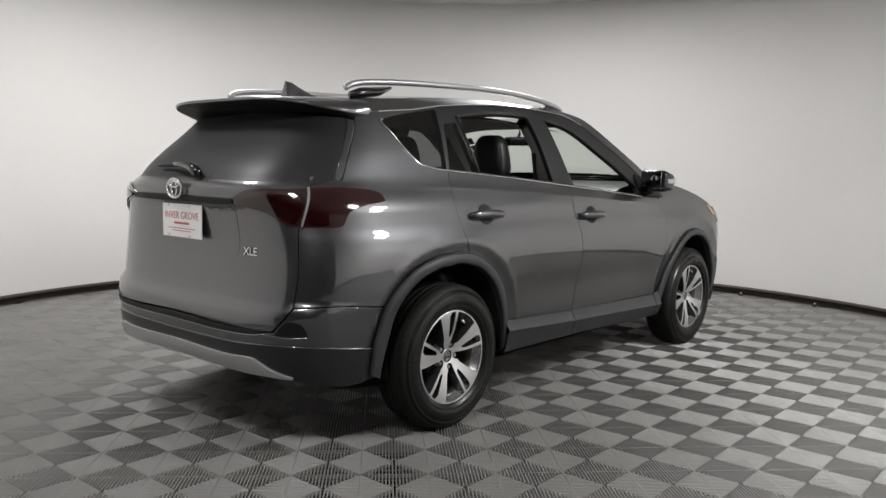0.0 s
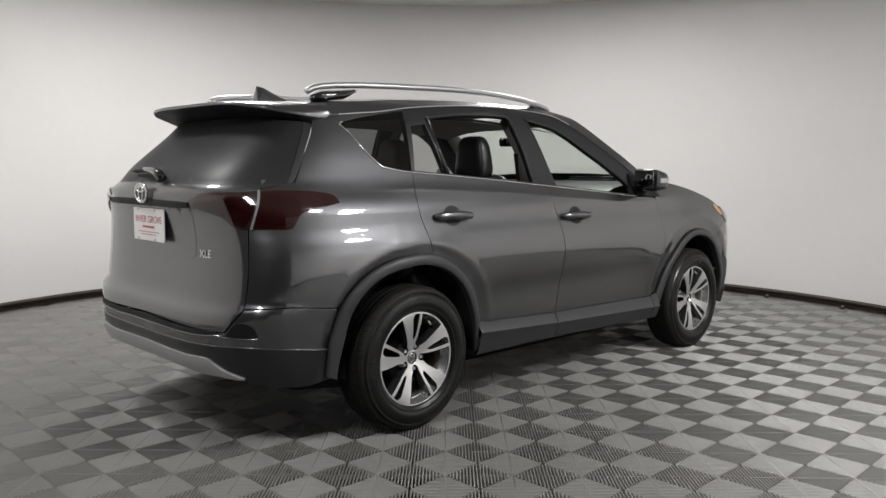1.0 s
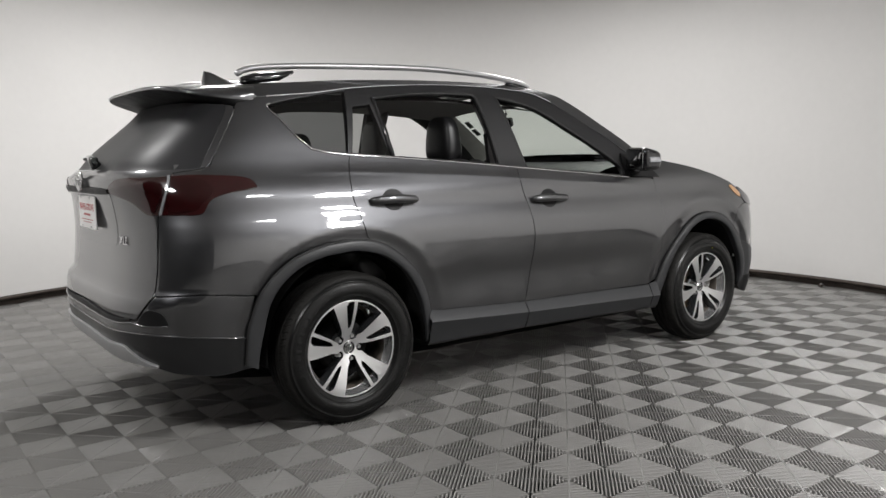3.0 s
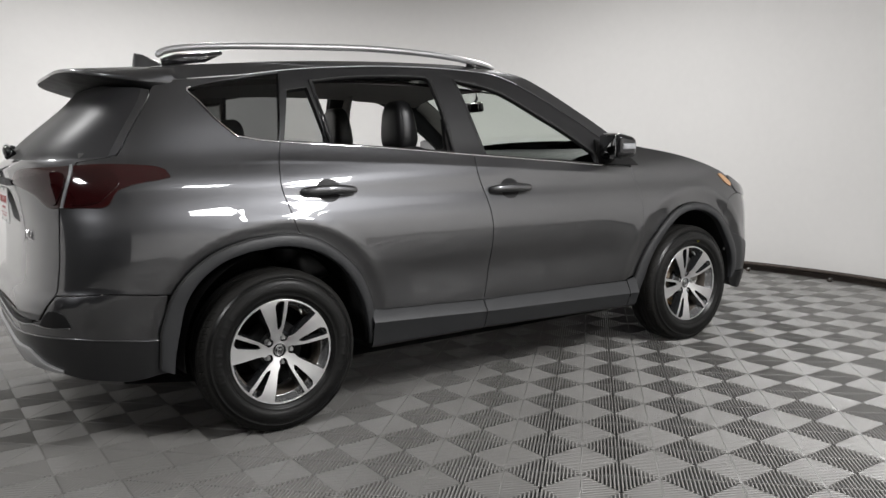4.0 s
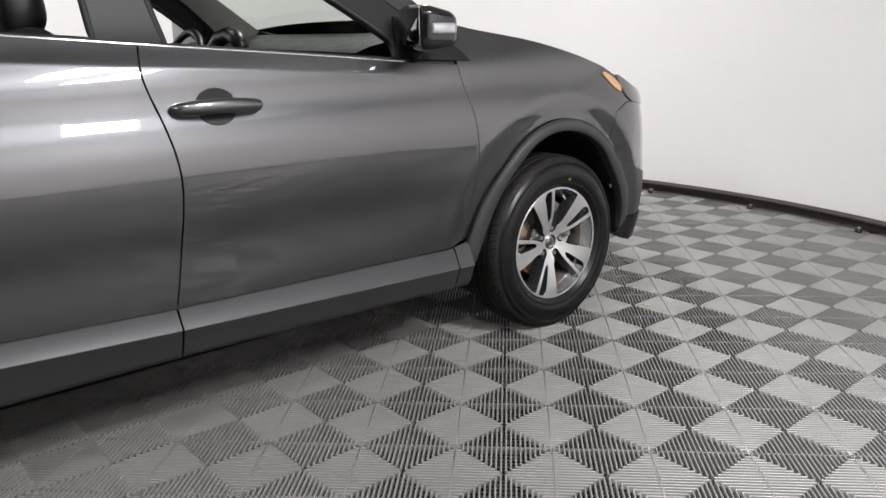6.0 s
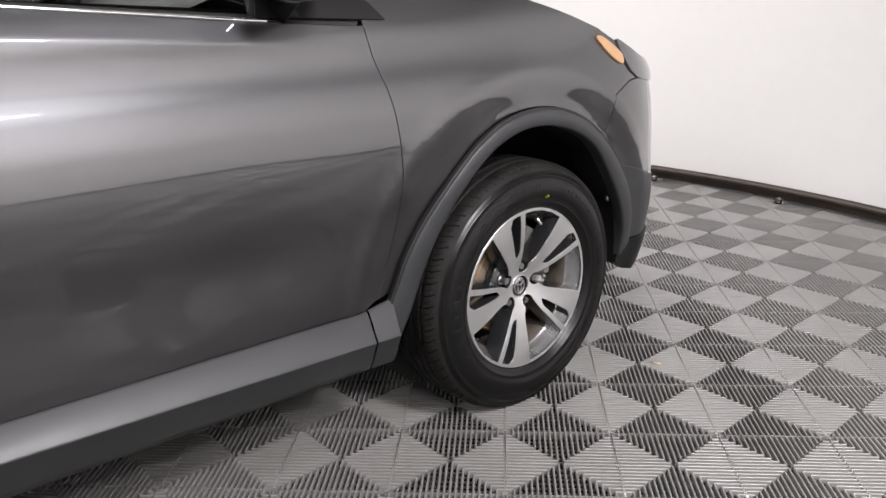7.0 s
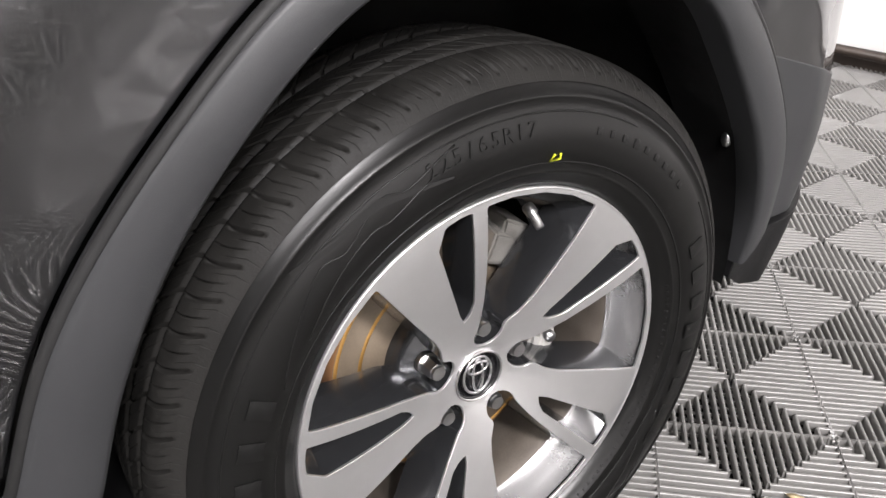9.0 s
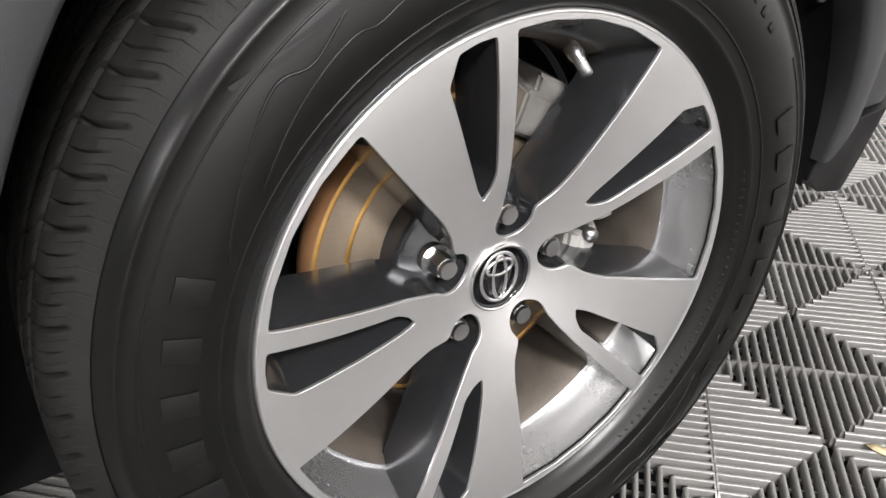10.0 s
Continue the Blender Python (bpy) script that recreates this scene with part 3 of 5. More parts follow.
for side in (1, -1):
    refl = smooth([(-2.298, 0.556), (-2.242, 0.618), (-2.165, 0.606), (-2.135, 0.557)], per=3)
    panel("reflector", refl, PLASTIC, car, "dark smoked reflector", lift=0.004, gap=0, grid=0.02, left=side < 0)

# tailgate and its glass
gate = full([(-1.916, 1.206), (-2.075, 1.185)] + [(s - 0.006, z) for s, z in GATE_CUT] + [(-2.308, 0.577), (-2.42, 0.578), (-2.566, 0.582), (S_END, 0.590)])
gate_top = full([(-1.918, 1.206), (-2.179, 1.198), (-2.50, 1.200), (S_END, 1.203)])
tailgate = panel("tailgate", gate + list(reversed(gate_top)), PAINT, car, gap=0.0015)
g_edge = smooth([(-1.950, 1.206), (-1.84, 1.333), (-1.750, 1.436), (-1.722, 1.482)], per=4)
glass_loop = full(g_edge[::-1] + [(-2.179, 1.200), (-2.50, 1.202), (S_END, 1.205)]) + list(reversed(full([(-1.726, 1.486), (-2.2, 1.505), (S_END, 1.515)])))
panel("rear_window", glass_loop, REAR_TINT, tailgate, "dark tinted rear window", depth=0.005, lift=-0.004, gap=0.0)
for side in (1, -1):
    strip = [(-1.920, 1.209)] + [(s - 0.004, z) for s, z in GATE_SIDE[::-1][1:]] + [(s + 0.002, z) for s, z in g_edge[::-1]]
    panel("window_frame", strip, PAINT, tailgate, left=side < 0, gap=0.001, grid=0.02)

# tail lamps: outer on the body, inner on the tailgate, split by a pale strip
lamp_top = smooth([(-2.508, 1.109), (-2.435, 1.145), (-2.353, 1.163), (-2.145, 1.168), (-1.981, 1.175), (-1.815, 1.165), (-1.757, 1.148), (-1.738, 1.120)], per=4)
lamp_low = smooth([(-1.738, 1.116), (-1.79, 1.106), (-1.862, 1.096), (-1.930, 1.070), (-1.962, 1.014), (-2.06, 1.012), (-2.16, 1.012), (-2.223, 1.015), (-2.305, 1.062), (-2.41, 1.088), (-2.505, 1.104)], per=4)
lamp = lamp_top + lamp_low


def clip_loop(loop, keep):
    """Part of a closed loop on one side of the slanting split."""
    split = lambda p, o: (p[0] - (-2.100 + o)) - 0.31 * (p[1] - 1.162)
    out = []
    off = keep[1]
    for a, b in zip(loop, loop[1:] + loop[:1]):
        fa, fb = split(a, off) * keep[0], split(b, off) * keep[0]
        if fa > 0:
            out.append(a)
        if fa * fb < 0:
            t = fa / (fa - fb)
            out.append((a[0] + (b[0] - a[0]) * t, a[1] + (b[1] - a[1]) * t))
    return out


for side in (1, -1):
    tail = panel("tail_lamp", clip_loop(lamp, (1, 0.006)), RED_LENS, car, "dark smoked red tail lamp", lift=0.005, gap=0.001, grid=0.02, depth=0.010, left=side < 0, dome=0.006)
    core = [(-2.080, 1.148), (-2.115, 1.033), (-2.0, 1.028), (-1.955, 1.068), (-1.930, 1.10), (-1.965, 1.148)]
    panel("lamp_core", smooth(core, True, 4), RED_DEEP, tail, "deep red lamp core", lift=0.0125, gap=0, grid=0.02, depth=0.004, left=side < 0)
    gate_lamp = panel("gate_lamp", clip_loop(lamp, (-1, -0.005)), SMOKED, tailgate, "smoked lamp on the tailgate", lift=0.005, gap=0.001, grid=0.02, depth=0.010, left=side < 0, dome=0.006)
    low_lens = smooth([(-2.46, 1.112), (-2.29, 1.135), (-2.135, 1.140), (-2.165, 1.035), (-2.21, 1.030), (-2.30, 1.075)], True, 4)
    panel("reverse_lens", low_lens, RED_DEEP, gate_lamp, "dark clear reversing lens", lift=0.0125, gap=0, grid=0.02, depth=0.004, left=side < 0)
    panel("lamp_strip", clip_loop(clip_loop(lamp, (1, -0.005)), (-1, 0.006)), CLEAR_LENS, tail, "pale strip", lift=0.0128, gap=0.0015, grid=0.02, depth=0.014, left=side < 0)

# handle bar over the plate, plate, badges
bar_top = smooth([(-2.49, 1.118), (-2.62, 1.120), (S_END, 1.122)], per=4)
bar_low = smooth([(-2.49, 1.100), (-2.62, 1.098), (S_END, 1.098)], per=4)
# the shadow at the lip is put in as a black strip
panel("plate_lip", full(bar_top) + list(reversed(full(bar_low))), PLASTIC, tailgate, "black lip over the plate, its shadow in the colour", lift=0.012, gap=0, grid=0.03)
recess = full(smooth([(-2.495, 1.094), (-2.53, 0.92), (-2.57, 0.872), (-2.66, 0.862), (S_END, 0.860)], per=4))
panel("plate_recess", recess + list(reversed(full([(-2.495, 1.096), (S_END, 1.096)]))), PAINT, tailgate, lift=0.0015, gap=0.0, grid=0.03, depth=0.004)


def rear_point(y, z, lift):
    """A point on the back at y, as its s."""
    s = np.linspace(S_END, -1.9, 600)
    yy = surface(s, np.full(600, z))[:, 1]
    k = float(np.interp(-abs(y), yy[::-1], s[::-1]))
    return k if y <= 0 else 2 * S_END - k


# dealer plate: a white sheet with red print
plate = part("dealer_plate", block((0.006, 0.335, 0.155), 0.002, 1, at=(-2.262, -0.018, 1.003), turn=(0, 0, 0)), PLATE_WHITE, car, "white dealer plate with red print")
plate.matrix_local = Matrix.Translation((0.0, 0, 0))


def lettering(text, size, mat, parent, m, depth=0.0006, label=""):
    cu = bpy.data.curves.new("lettering", "FONT")
    cu.body, cu.size, cu.align_x, cu.align_y, cu.extrude = text, size, "CENTER", "CENTER", depth
    tmp = new("lettering", cu)
    me = bpy.data.meshes.new_from_object(tmp.evaluated_get(bpy.context.evaluated_depsgraph_get()))
    bpy.data.objects.remove(tmp)
    me.materials.append(mat)
    ob = new("lettering", me)
    ob.parent = parent
    ob.matrix_local = m
    return tagged(ob, label)


# axes of the plate: letters read from behind the car
REAR_FACE = Matrix(((0, 0, -1, 0), (-1, 0, 0, 0), (0, 1, 0, 0), (0, 0, 0, 1)))
lettering("INVER GROVE", 0.046, PLATE_RED, plate, Matrix.Translation((-2.2655, -0.018, 1.026)) @ REAR_FACE)
for k, (zz, ww, hh) in enumerate(((0.992, 0.13, 0.010), (0.968, 0.22, 0.003), (0.956, 0.16, 0.003))):
    part("print_bar", block((0.001, ww, hh), 0, 1, at=(-2.2655, -0.018, zz)), PLATE_RED, plate)
for yy in (-0.09, 0.09):
    for zz in (0.935, 1.073):
        bm = bmesh.new()
        bmesh.ops.create_cone(bm, cap_ends=True, segments=12, radius1=0.006, radius2=0.005, depth=0.004)
        bm.transform(pose(-2.266, yy, zz, 0, 90, 0))
        part("screw", bm, STEEL, plate)
badge_s = rear_point(-0.50, 0.897, 0)
bp_, bn_ = body_point(np.array([badge_s]), np.array([0.897]), 0.003)
side_dir = np.array(body_point(np.array([badge_s + 0.02]), np.array([0.897]), 0.003)[0][0]) - bp_[0]
side_dir /= np.linalg.norm(side_dir)
nn = bn_[0]
vv = np.cross(nn, side_dir)
BADGE = Matrix(((side_dir[0], vv[0], nn[0], bp_[0][0]), (side_dir[1], vv[1], nn[1], bp_[0][1]), (side_dir[2], vv[2], nn[2], bp_[0][2]), (0, 0, 0, 1)))
lettering("XLE", 0.050, CHROME, tailgate, BADGE, 0.002, "chrome letters")
for k in range(4):
    part("badge_block", block((0.004, 0.026, 0.03), 0.002, 1, at=(-2.203 + 0.006 * k, 0.455 + 0.034 * k, 0.90), turn=(0, 0, -10)), CHROME, tailgate, "chrome badge")


def ring_badge(name, parent, m, a, b, rod, mat=CHROME, label="chrome oval badge"):
    """An oval badge of plain rings."""
    t = np.linspace(0, 2 * math.pi, 40, endpoint=False)
    o = tube(name, [(a * math.cos(k), b * math.sin(k), 0) for k in t], rod, mat, parent, label, closed=True, up=(0, 0, 1))
    o.matrix_local = m
    for aa, bb, dy in ((0.36 * a, 0.9 * b, 0.0), (0.70 * a, 0.30 * b, 0.42 * b)):
        q = tube("ring", [(aa * math.cos(k), dy + bb * math.sin(k), 0.001) for k in t], rod * 0.8, mat, o, closed=True)
    return o


ring_badge("badge", tailgate, Matrix.Translation((-2.287, 0.0, 1.152)) @ REAR_FACE, 0.062, 0.043, 0.0065)

# rear wiper
wiper = tube("wiper_arm", smooth([(-2.225, -0.10, 1.212), (-2.240, -0.09, 1.238), (-2.232, 0.0, 1.256), (-2.218, 0.12, 1.262)], per=4), [0.024, 0.026, 0.026, 0.025, 0.024, 0.022, 0.020, 0.018, 0.016, 0.014, 0.012, 0.011, 0.009], GLOSS_BLACK, car, "black rear wiper", sides=10, flat=0.8)
tube("wiper_blade", smooth([(-2.205, -0.02, 1.252), (-2.206, 0.12, 1.256), (-2.198, 0.30, 1.252)], per=4), [0.006, 0.009, 0.009, 0.009, 0.009, 0.009, 0.009, 0.008, 0.005], RUBBER_SEAL, wiper, "black wiper blade", sides=8)

# flares round the wheel arches, and liners
def flare(outer, inner, name, left):
    o, i = np.array(smooth(outer, per=6)), np.array(smooth(inner, per=6))
    if outer is ARCH_F:
        o = o + (np.array((1.33, 0.36)) - o) * 0.014
    k = np.linspace(0, 1, 90)
    fit = lambda q: np.stack([np.interp(k, np.linspace(0, 1, len(q)), q[:, j]) for j in (0, 1)], 1)
    o, i = fit(o), fit(i)
    rows = []
    for t, lift in ((0.0, -0.006), (0.0, 0.010), (0.03, 0.017), (0.12, 0.020), (0.5, 0.023), (0.88, 0.023), (0.97, 0.020), (1.0, 0.014), (1.0, -0.031)):
        q = o + (i - o) * t
        rows.append(body_point(q[:, 0], q[:, 1], lift)[0] if lift > -0.03 else body_point(i[:, 0], i[:, 1], 0.014)[0] + np.array((0, -lift, 0)))
    g = np.array(rows) * ((1, -1, 1) if left else (1, 1, 1))
    # black bead standing in for the shaded gap between flare and panel
    tube("arch_seal", body_point(o[:, 0], o[:, 1], 0.010)[0] * ((1, -1, 1) if left else (1, 1, 1)), 0.0065, RUBBER_SEAL, car, "thin black line for the shaded gap round the flare", sides=6)
    edge = body_point(i[:, 0], i[:, 1], 0.012)[0]
    back = np.array([edge + (0, off, 0) for off in (0.028, 0.06, 0.12)]) * ((1, -1, 1) if left else (1, 1, 1))
    sheet("arch_return", back if not left else back[::-1], LINER, car, "black inner edge of the arch")
    return sheet(name, g if not left else g[::-1], CLADDING, car, "matt grey wheel arch flare")


for left in (False, True):
    flare(ARCH_R, ARCH_R_IN, "wheel_arch", left)
    flare(ARCH_F, ARCH_F_IN, "wheel_arch", left)
    for cx, rr in ((-1.315, 0.425), (1.325, 0.435)):
        ang = np.linspace(radians(-8), radians(188), 40)
        sgn = 1 if left else -1
        rows = [[(cx + r * math.cos(a), sgn * y, 0.375 + r * math.sin(a)) for a in ang] for r, y in ((rr - 0.006, 0.835), (rr, 0.80), (rr, 0.50), (rr - 0.08, 0.46), (0.06, 0.45))]
        sheet("arch_liner", rows, LINER, car, "black felt arch liner")
for sgn in (-1, 1):
    bm = bmesh.new()
    bmesh.ops.create_uvsphere(bm, u_segments=12, v_segments=8, radius=0.009)
    bm.transform(pose(1.728, sgn * 0.822, 0.528) @ Matrix.Diagonal((0.8, 0.8, 1.2, 1)))
    part("push_pin", bm, STEEL, car, "bright push pin")

# sill cladding: a lit upper face and a darker upright face
def sill_rows(a, b, left, name):
    xs = np.linspace(a, b, 40)
    top = np.interp(xs, (-0.86, -0.223, 0.808, 0.84, 0.90), (0.466, 0.438, 0.420, 0.426, 0.436))
    mid = np.interp(xs, (-0.86, -0.214, 0.83, 0.90), (0.414, 0.384, 0.352, 0.35))
    low = np.interp(xs, (-0.86, -0.192, 0.84, 0.90), (0.290, 0.290, 0.268, 0.266))
    rows = []
    for z, y in ((top + 0.002, 0.838), (top - 0.002, 0.846), (mid + 0.003, 0.876), (mid + 0.001, 0.8775), (mid - 0.002, 0.878), (mid - 0.005, 0.875), (low + 0.02, 0.852), (low, 0.838), (low - 0.006, 0.78), (low, 0.55)):
        rows.append(np.stack((xs, np.full(40, -y if not left else y), z), 1))
    g = np.array(rows)
    return sheet(name, g[::-1] if not left else g, CLADDING, car, "matt grey sill cladding")


for left in (False, True):
    sill_rows(-0.872, -0.226, left, "sill")
    sill_rows(-0.220, 0.812, left, "sill")
    sill_rows(0.817, 0.885, left, "sill")

# upper frames in black, with the window openings
R_PANE = [(-1.155, 1.49), (-1.052, 1.505), (-1.012, 1.247), (-1.222, 1.262)]
R_OPEN = smooth([(-1.030, 1.535), (-0.90, 1.556), (-0.713, 1.573), (-0.50, 1.580), (-0.375, 1.577)], per=4) + smooth([(-0.356, 1.560), (-0.338, 1.36), (-0.334, 1.190)], per=3) + [(-0.68, 1.216), (-0.990, 1.240)]
F_OPEN = smooth([(-0.215, 1.568), (-0.011, 1.530), (0.115, 1.480), (0.273, 1.390), (0.439, 1.292), (0.590, 1.185), (0.610, 1.150), (0.600, 1.105)], per=4) + [(0.32, 1.129), (-0.150, 1.172)]
surround = trim_curve(BELT, -1.243, 0.836) + list(reversed(trim_curve(ROOF_EDGE, -1.172, 0.845))) + [(-1.195, 1.48)]
for left in (False, True):
    frame_ob = panel("window_surround", surround, SATIN_BLACK, car, "black window frame", holes=[R_OPEN, F_OPEN, R_PANE], lift=-0.006, gap=0.001, grid=0.03, depth=0.03, left=left)
    panel("quarter_window", Q_WIN, TINTED, car, "tinted fixed side window", lift=-0.006, gap=-0.002, depth=0.004, left=left)
    panel("fixed_pane", shrink(R_PANE, -0.004), LIGHT_TINT, frame_ob, "tinted fixed pane", lift=-0.010, gap=0, depth=0.004, left=left)
    mir = (1, -1, 1) if left else (1, 1, 1)
    for nm, loop in (("belt_strip", trim_curve(BELT, -1.25, 0.62)), ("window_chrome", smooth([(-1.545, 1.488), (-1.562, 1.478), (-1.556, 1.456), (-1.536, 1.430), (-1.497, 1.359), (-1.449, 1.302), (-1.400, 1.273), (-1.309, 1.257), (-1.245, 1.252)], per=5))):
        q = np.array(loop)
        tube(nm, body_point(q[:, 0], q[:, 1], 0.002)[0] * mir, 0.0045, CHROME, car, "thin chrome strip", sides=6)
    q = np.array(trim_curve(ROOF_EDGE, -1.545, 0.20))
    # silver along the roof drip stands in for the highlight on it
    tube("drip_moulding", body_point(q[:, 0], q[:, 1], 0.001)[0] * mir, 0.0028, SATIN_SILVER, car, "thin roof drip line, its highlight put in as silver", sides=6)
    # run channels inside the openings
    for loop in (R_OPEN, F_OPEN):
        q = np.array(densify(loop, 0.03))
        tube("window_seal", body_point(q[:, 0], q[:, 1], -0.012)[0] * mir, 0.011, RUBBER_SEAL, frame_ob, closed=True, sides=6)
    q = np.array([(-1.028, 1.535), (-1.004, 1.246)])
    tube("division_bar", body_point(q[:, 0], q[:, 1], -0.004)[0] * mir, 0.011, GLOSS_BLACK, frame_ob, sides=6)
    both_p = trim_curve(ROOF_EDGE, -1.66, 0.845)
    top_edge = smooth([(-1.66, 1.570), (-1.6, 1.578), (-1.2, 1.618), (-0.7, 1.643), (-0.25, 1.648), (0.0, 1.636)] + PILLAR_TOP[1:], per=5)
    panel("roof_side", both_p + [(0.90, 1.09), (0.90, 1.205)] + list(reversed(top_edge)), PAINT, car, lift=0.0, gap=0.001, left=left)

# roof, windscreen and bonnet between the two sides
te = np.array(top_edge)


def span(edge, name, mat, rise, push, rows=21, label=""):
    """A crowned skin from one edge across to its mirror image."""
    p = body_point(edge[:, 0], edge[:, 1], 0.0)[0]
    g = []
    for v in np.linspace(-1, 1, rows):
        q = p.copy()
        q[:, 1] = np.abs(p[:, 1]) * v
        q[:, 2] += rise * (1 - abs(v) ** 2.6)
        q[:, 0] += push * (1 - v * v)
        g.append(q)
    return sheet(name, np.array(g)[::-1], mat, car, label)


span(te[te[:, 0] <= 0.26], "roof", PAINT, 0.026, 0.0)
ws = te[te[:, 0] >= 0.24]
span(ws, "windscreen", GREEN_GLASS, 0.016, 0.10, label="clear green tinted windscreen")
span(np.array(smooth(HOOD_EDGE, per=6)), "bonnet", PAINT, 0.030, 0.03)
# cowl and nose
full_f = lambda half: half + [(2 * F_END - s, z) for s, z in reversed(half) if s < F_END - 1e-6]
head = smooth([(1.72, 1.000), (1.74, 0.945), (1.775, 0.905), (1.85, 0.880), (2.10, 0.850), (2.26, 0.855), (2.28, 0.890), (2.10, 0.915), (1.90, 0.940), (1.78, 0.982)], True, 4)
for side in (1, -1):
    hl = panel("headlamp", head, LAMP_GLASS, car, "clear headlamp with amber corner", lift=0.006, gap=0, grid=0.02, depth=0.03, left=side < 0, dome=0.006)
    panel("side_marker", smooth([(1.606, 1.008), (1.628, 1.014), (1.684, 0.990), (1.728, 0.958), (1.716, 0.936), (1.668, 0.958)], True, 4), AMBER, hl, "amber side marker", lift=0.006, gap=0, grid=0.015, depth=0.006, left=side < 0)
edge_top = [(1.716, 0.645), (1.655, 0.712), (1.635, 0.738), (1.665, 0.853), (1.750, 0.884), (1.80, 0.886), (1.99, 0.880), (2.2, 0.87), (F_END, 0.88)]
edge_mid = [(1.718, 0.640), (1.831, 0.604), (1.952, 0.562), (2.2, 0.52), (F_END, 0.51)]
edge_low = [(1.790, 0.372), (2.0, 0.362), (F_END, 0.36)]
panel("front_bumper", full_f(edge_top) + list(reversed(full_f(edge_mid))), PAINT, car, gap=0.0006)
panel("bumper_cladding", full_f(edge_mid) + list(reversed(full_f(edge_low))), CLADDING, car, "matt grey bumper cladding", lift=0.002)
panel("lower_bumper", full_f([(1.745, 0.352), (1.80, 0.366), (1.90, 0.366), (2.1, 0.355), (F_END, 0.355)]) + list(reversed(full_f([(1.745, 0.305), (1.80, 0.270), (1.88, 0.250), (2.1, 0.245), (F_END, 0.245)]))), PLASTIC, car, "black lower front bumper", lift=0.010, depth=0.10)
# floor pan closes the underside
sheet("floor_pan", np.array([[(x, y, 0.24 + 0.05 * (abs(x) > 1.9)) for y in np.linspace(-0.74, 0.74, 6)] for x in np.linspace(-1.95, 1.95, 12)]), PLASTIC, car, "dark underside")

# spoiler over the rear window, its ends swept forward to the body
def spoiler_edge(y):
    a = abs(y) / 0.622
    return -1.66 - 0.400 * (1 - min(a, 1) ** 5) ** 0.5, 1.572 - 0.055 * a ** 5


top, under = [], []
for y in 0.622 * np.sin(np.linspace(-math.pi / 2, math.pi / 2, 41)):
    ex, ez = spoiler_edge(y)
    roof_z = 1.571 + 0.026 * (1 - min(1, (abs(y) / 0.585)) ** 2.6) - 0.9 * max(0, abs(y) - 0.585)
    mx = (-1.655 + ex) / 2
    low_z = 1.500 - 0.05 * (abs(y) / 0.622) ** 4
    low_x = max(-1.86 + 0.16 * (abs(y) / 0.622) ** 4, ex + 0.01)
    top.append([(-1.640, y, roof_z + 0.001), (mx, y, (roof_z + ez) / 2 + 0.006), (ex + 0.02, y, ez + 0.004), (ex + 0.004, y, ez), (ex, y, ez - 0.006), (ex + 0.006, y, ez - 0.013)])
    under.append([(ex + 0.006, y, ez - 0.013), ((ex + low_x) / 2, y, (ez + low_z) / 2 - 0.004), (low_x, y, low_z + 0.012), (low_x + 0.01, y, low_z), (low_x + 0.10, y, low_z + 0.03)])
spo = sheet("spoiler", np.array(top), PAINT, car, "grey roof spoiler")
sheet("spoiler_underside", np.array(under), PLASTIC, spo, "black underside")
part("brake_light", block((0.012, 0.24, 0.014), 0.004, 2, at=(-1.925, 0, 1.548), turn=(0, -25, 0)), RED_DEEP, spo, "dark red high brake light")

# roof rails and fin
for sgn in (-1, 1):
    rail_c = smooth([(-1.68, 0.475, 1.630), (-1.61, 0.485, 1.660), (-1.40, 0.505, 1.680), (-1.05, 0.52, 1.694), (-0.65, 0.525, 1.703), (-0.25, 0.515, 1.690), (0.02, 0.50, 1.660), (0.12, 0.495, 1.632)], per=6)
    rail = tube("roof_rail", [(x, sgn * y, z) for x, y, z in rail_c], [0.006] + [0.0155] * (len(rail_c) - 2) + [0.006], SATIN_SILVER, car, "satin silver roof rail", flat=1.3, sides=10)
    for xs, zs in (((-1.665, -1.60, -1.48, -1.40), (1.600, 1.615, 1.628, 1.652)), ((-0.06, 0.0, 0.08, 0.125), (1.648, 1.642, 1.628, 1.618))):
        tube("rail_foot", [(x, sgn * 0.50, z) for x, z in zip(xs, zs)], [0.016, 0.024, 0.022, 0.008] if xs[0] < -1 else [0.008, 0.02, 0.018, 0.008], GLOSS_BLACK, rail, "black rail foot")
bm = bmesh.new()
fin_side = [(-1.672, 1.606), (-1.668, 1.660), (-1.660, 1.692), (-1.620, 1.686), (-1.57, 1.664), (-1.49, 1.634), (-1.44, 1.622)]
rings = []
for y, k in ((-0.030, 0.0), (-0.014, 0.75), (-0.003, 1.0), (0.003, 1.0), (0.014, 0.75), (0.030, 0.0)):
    rings.append([bm.verts.new((x, y, 1.612 + (z - 1.612) * k + (x + 1.66) * 0.07 * (1 - k))) for x, z in fin_side])
for a, b in zip(rings, rings[1:]):
    for i in range(len(a) - 1):
        bm.faces.new((a[i], b[i], b[i + 1], a[i + 1]))
bmesh.ops.recalc_face_normals(bm, faces=bm.faces[:])
part("shark_fin", bm, PAINT, car, "grey shark fin aerial", sharp=50)

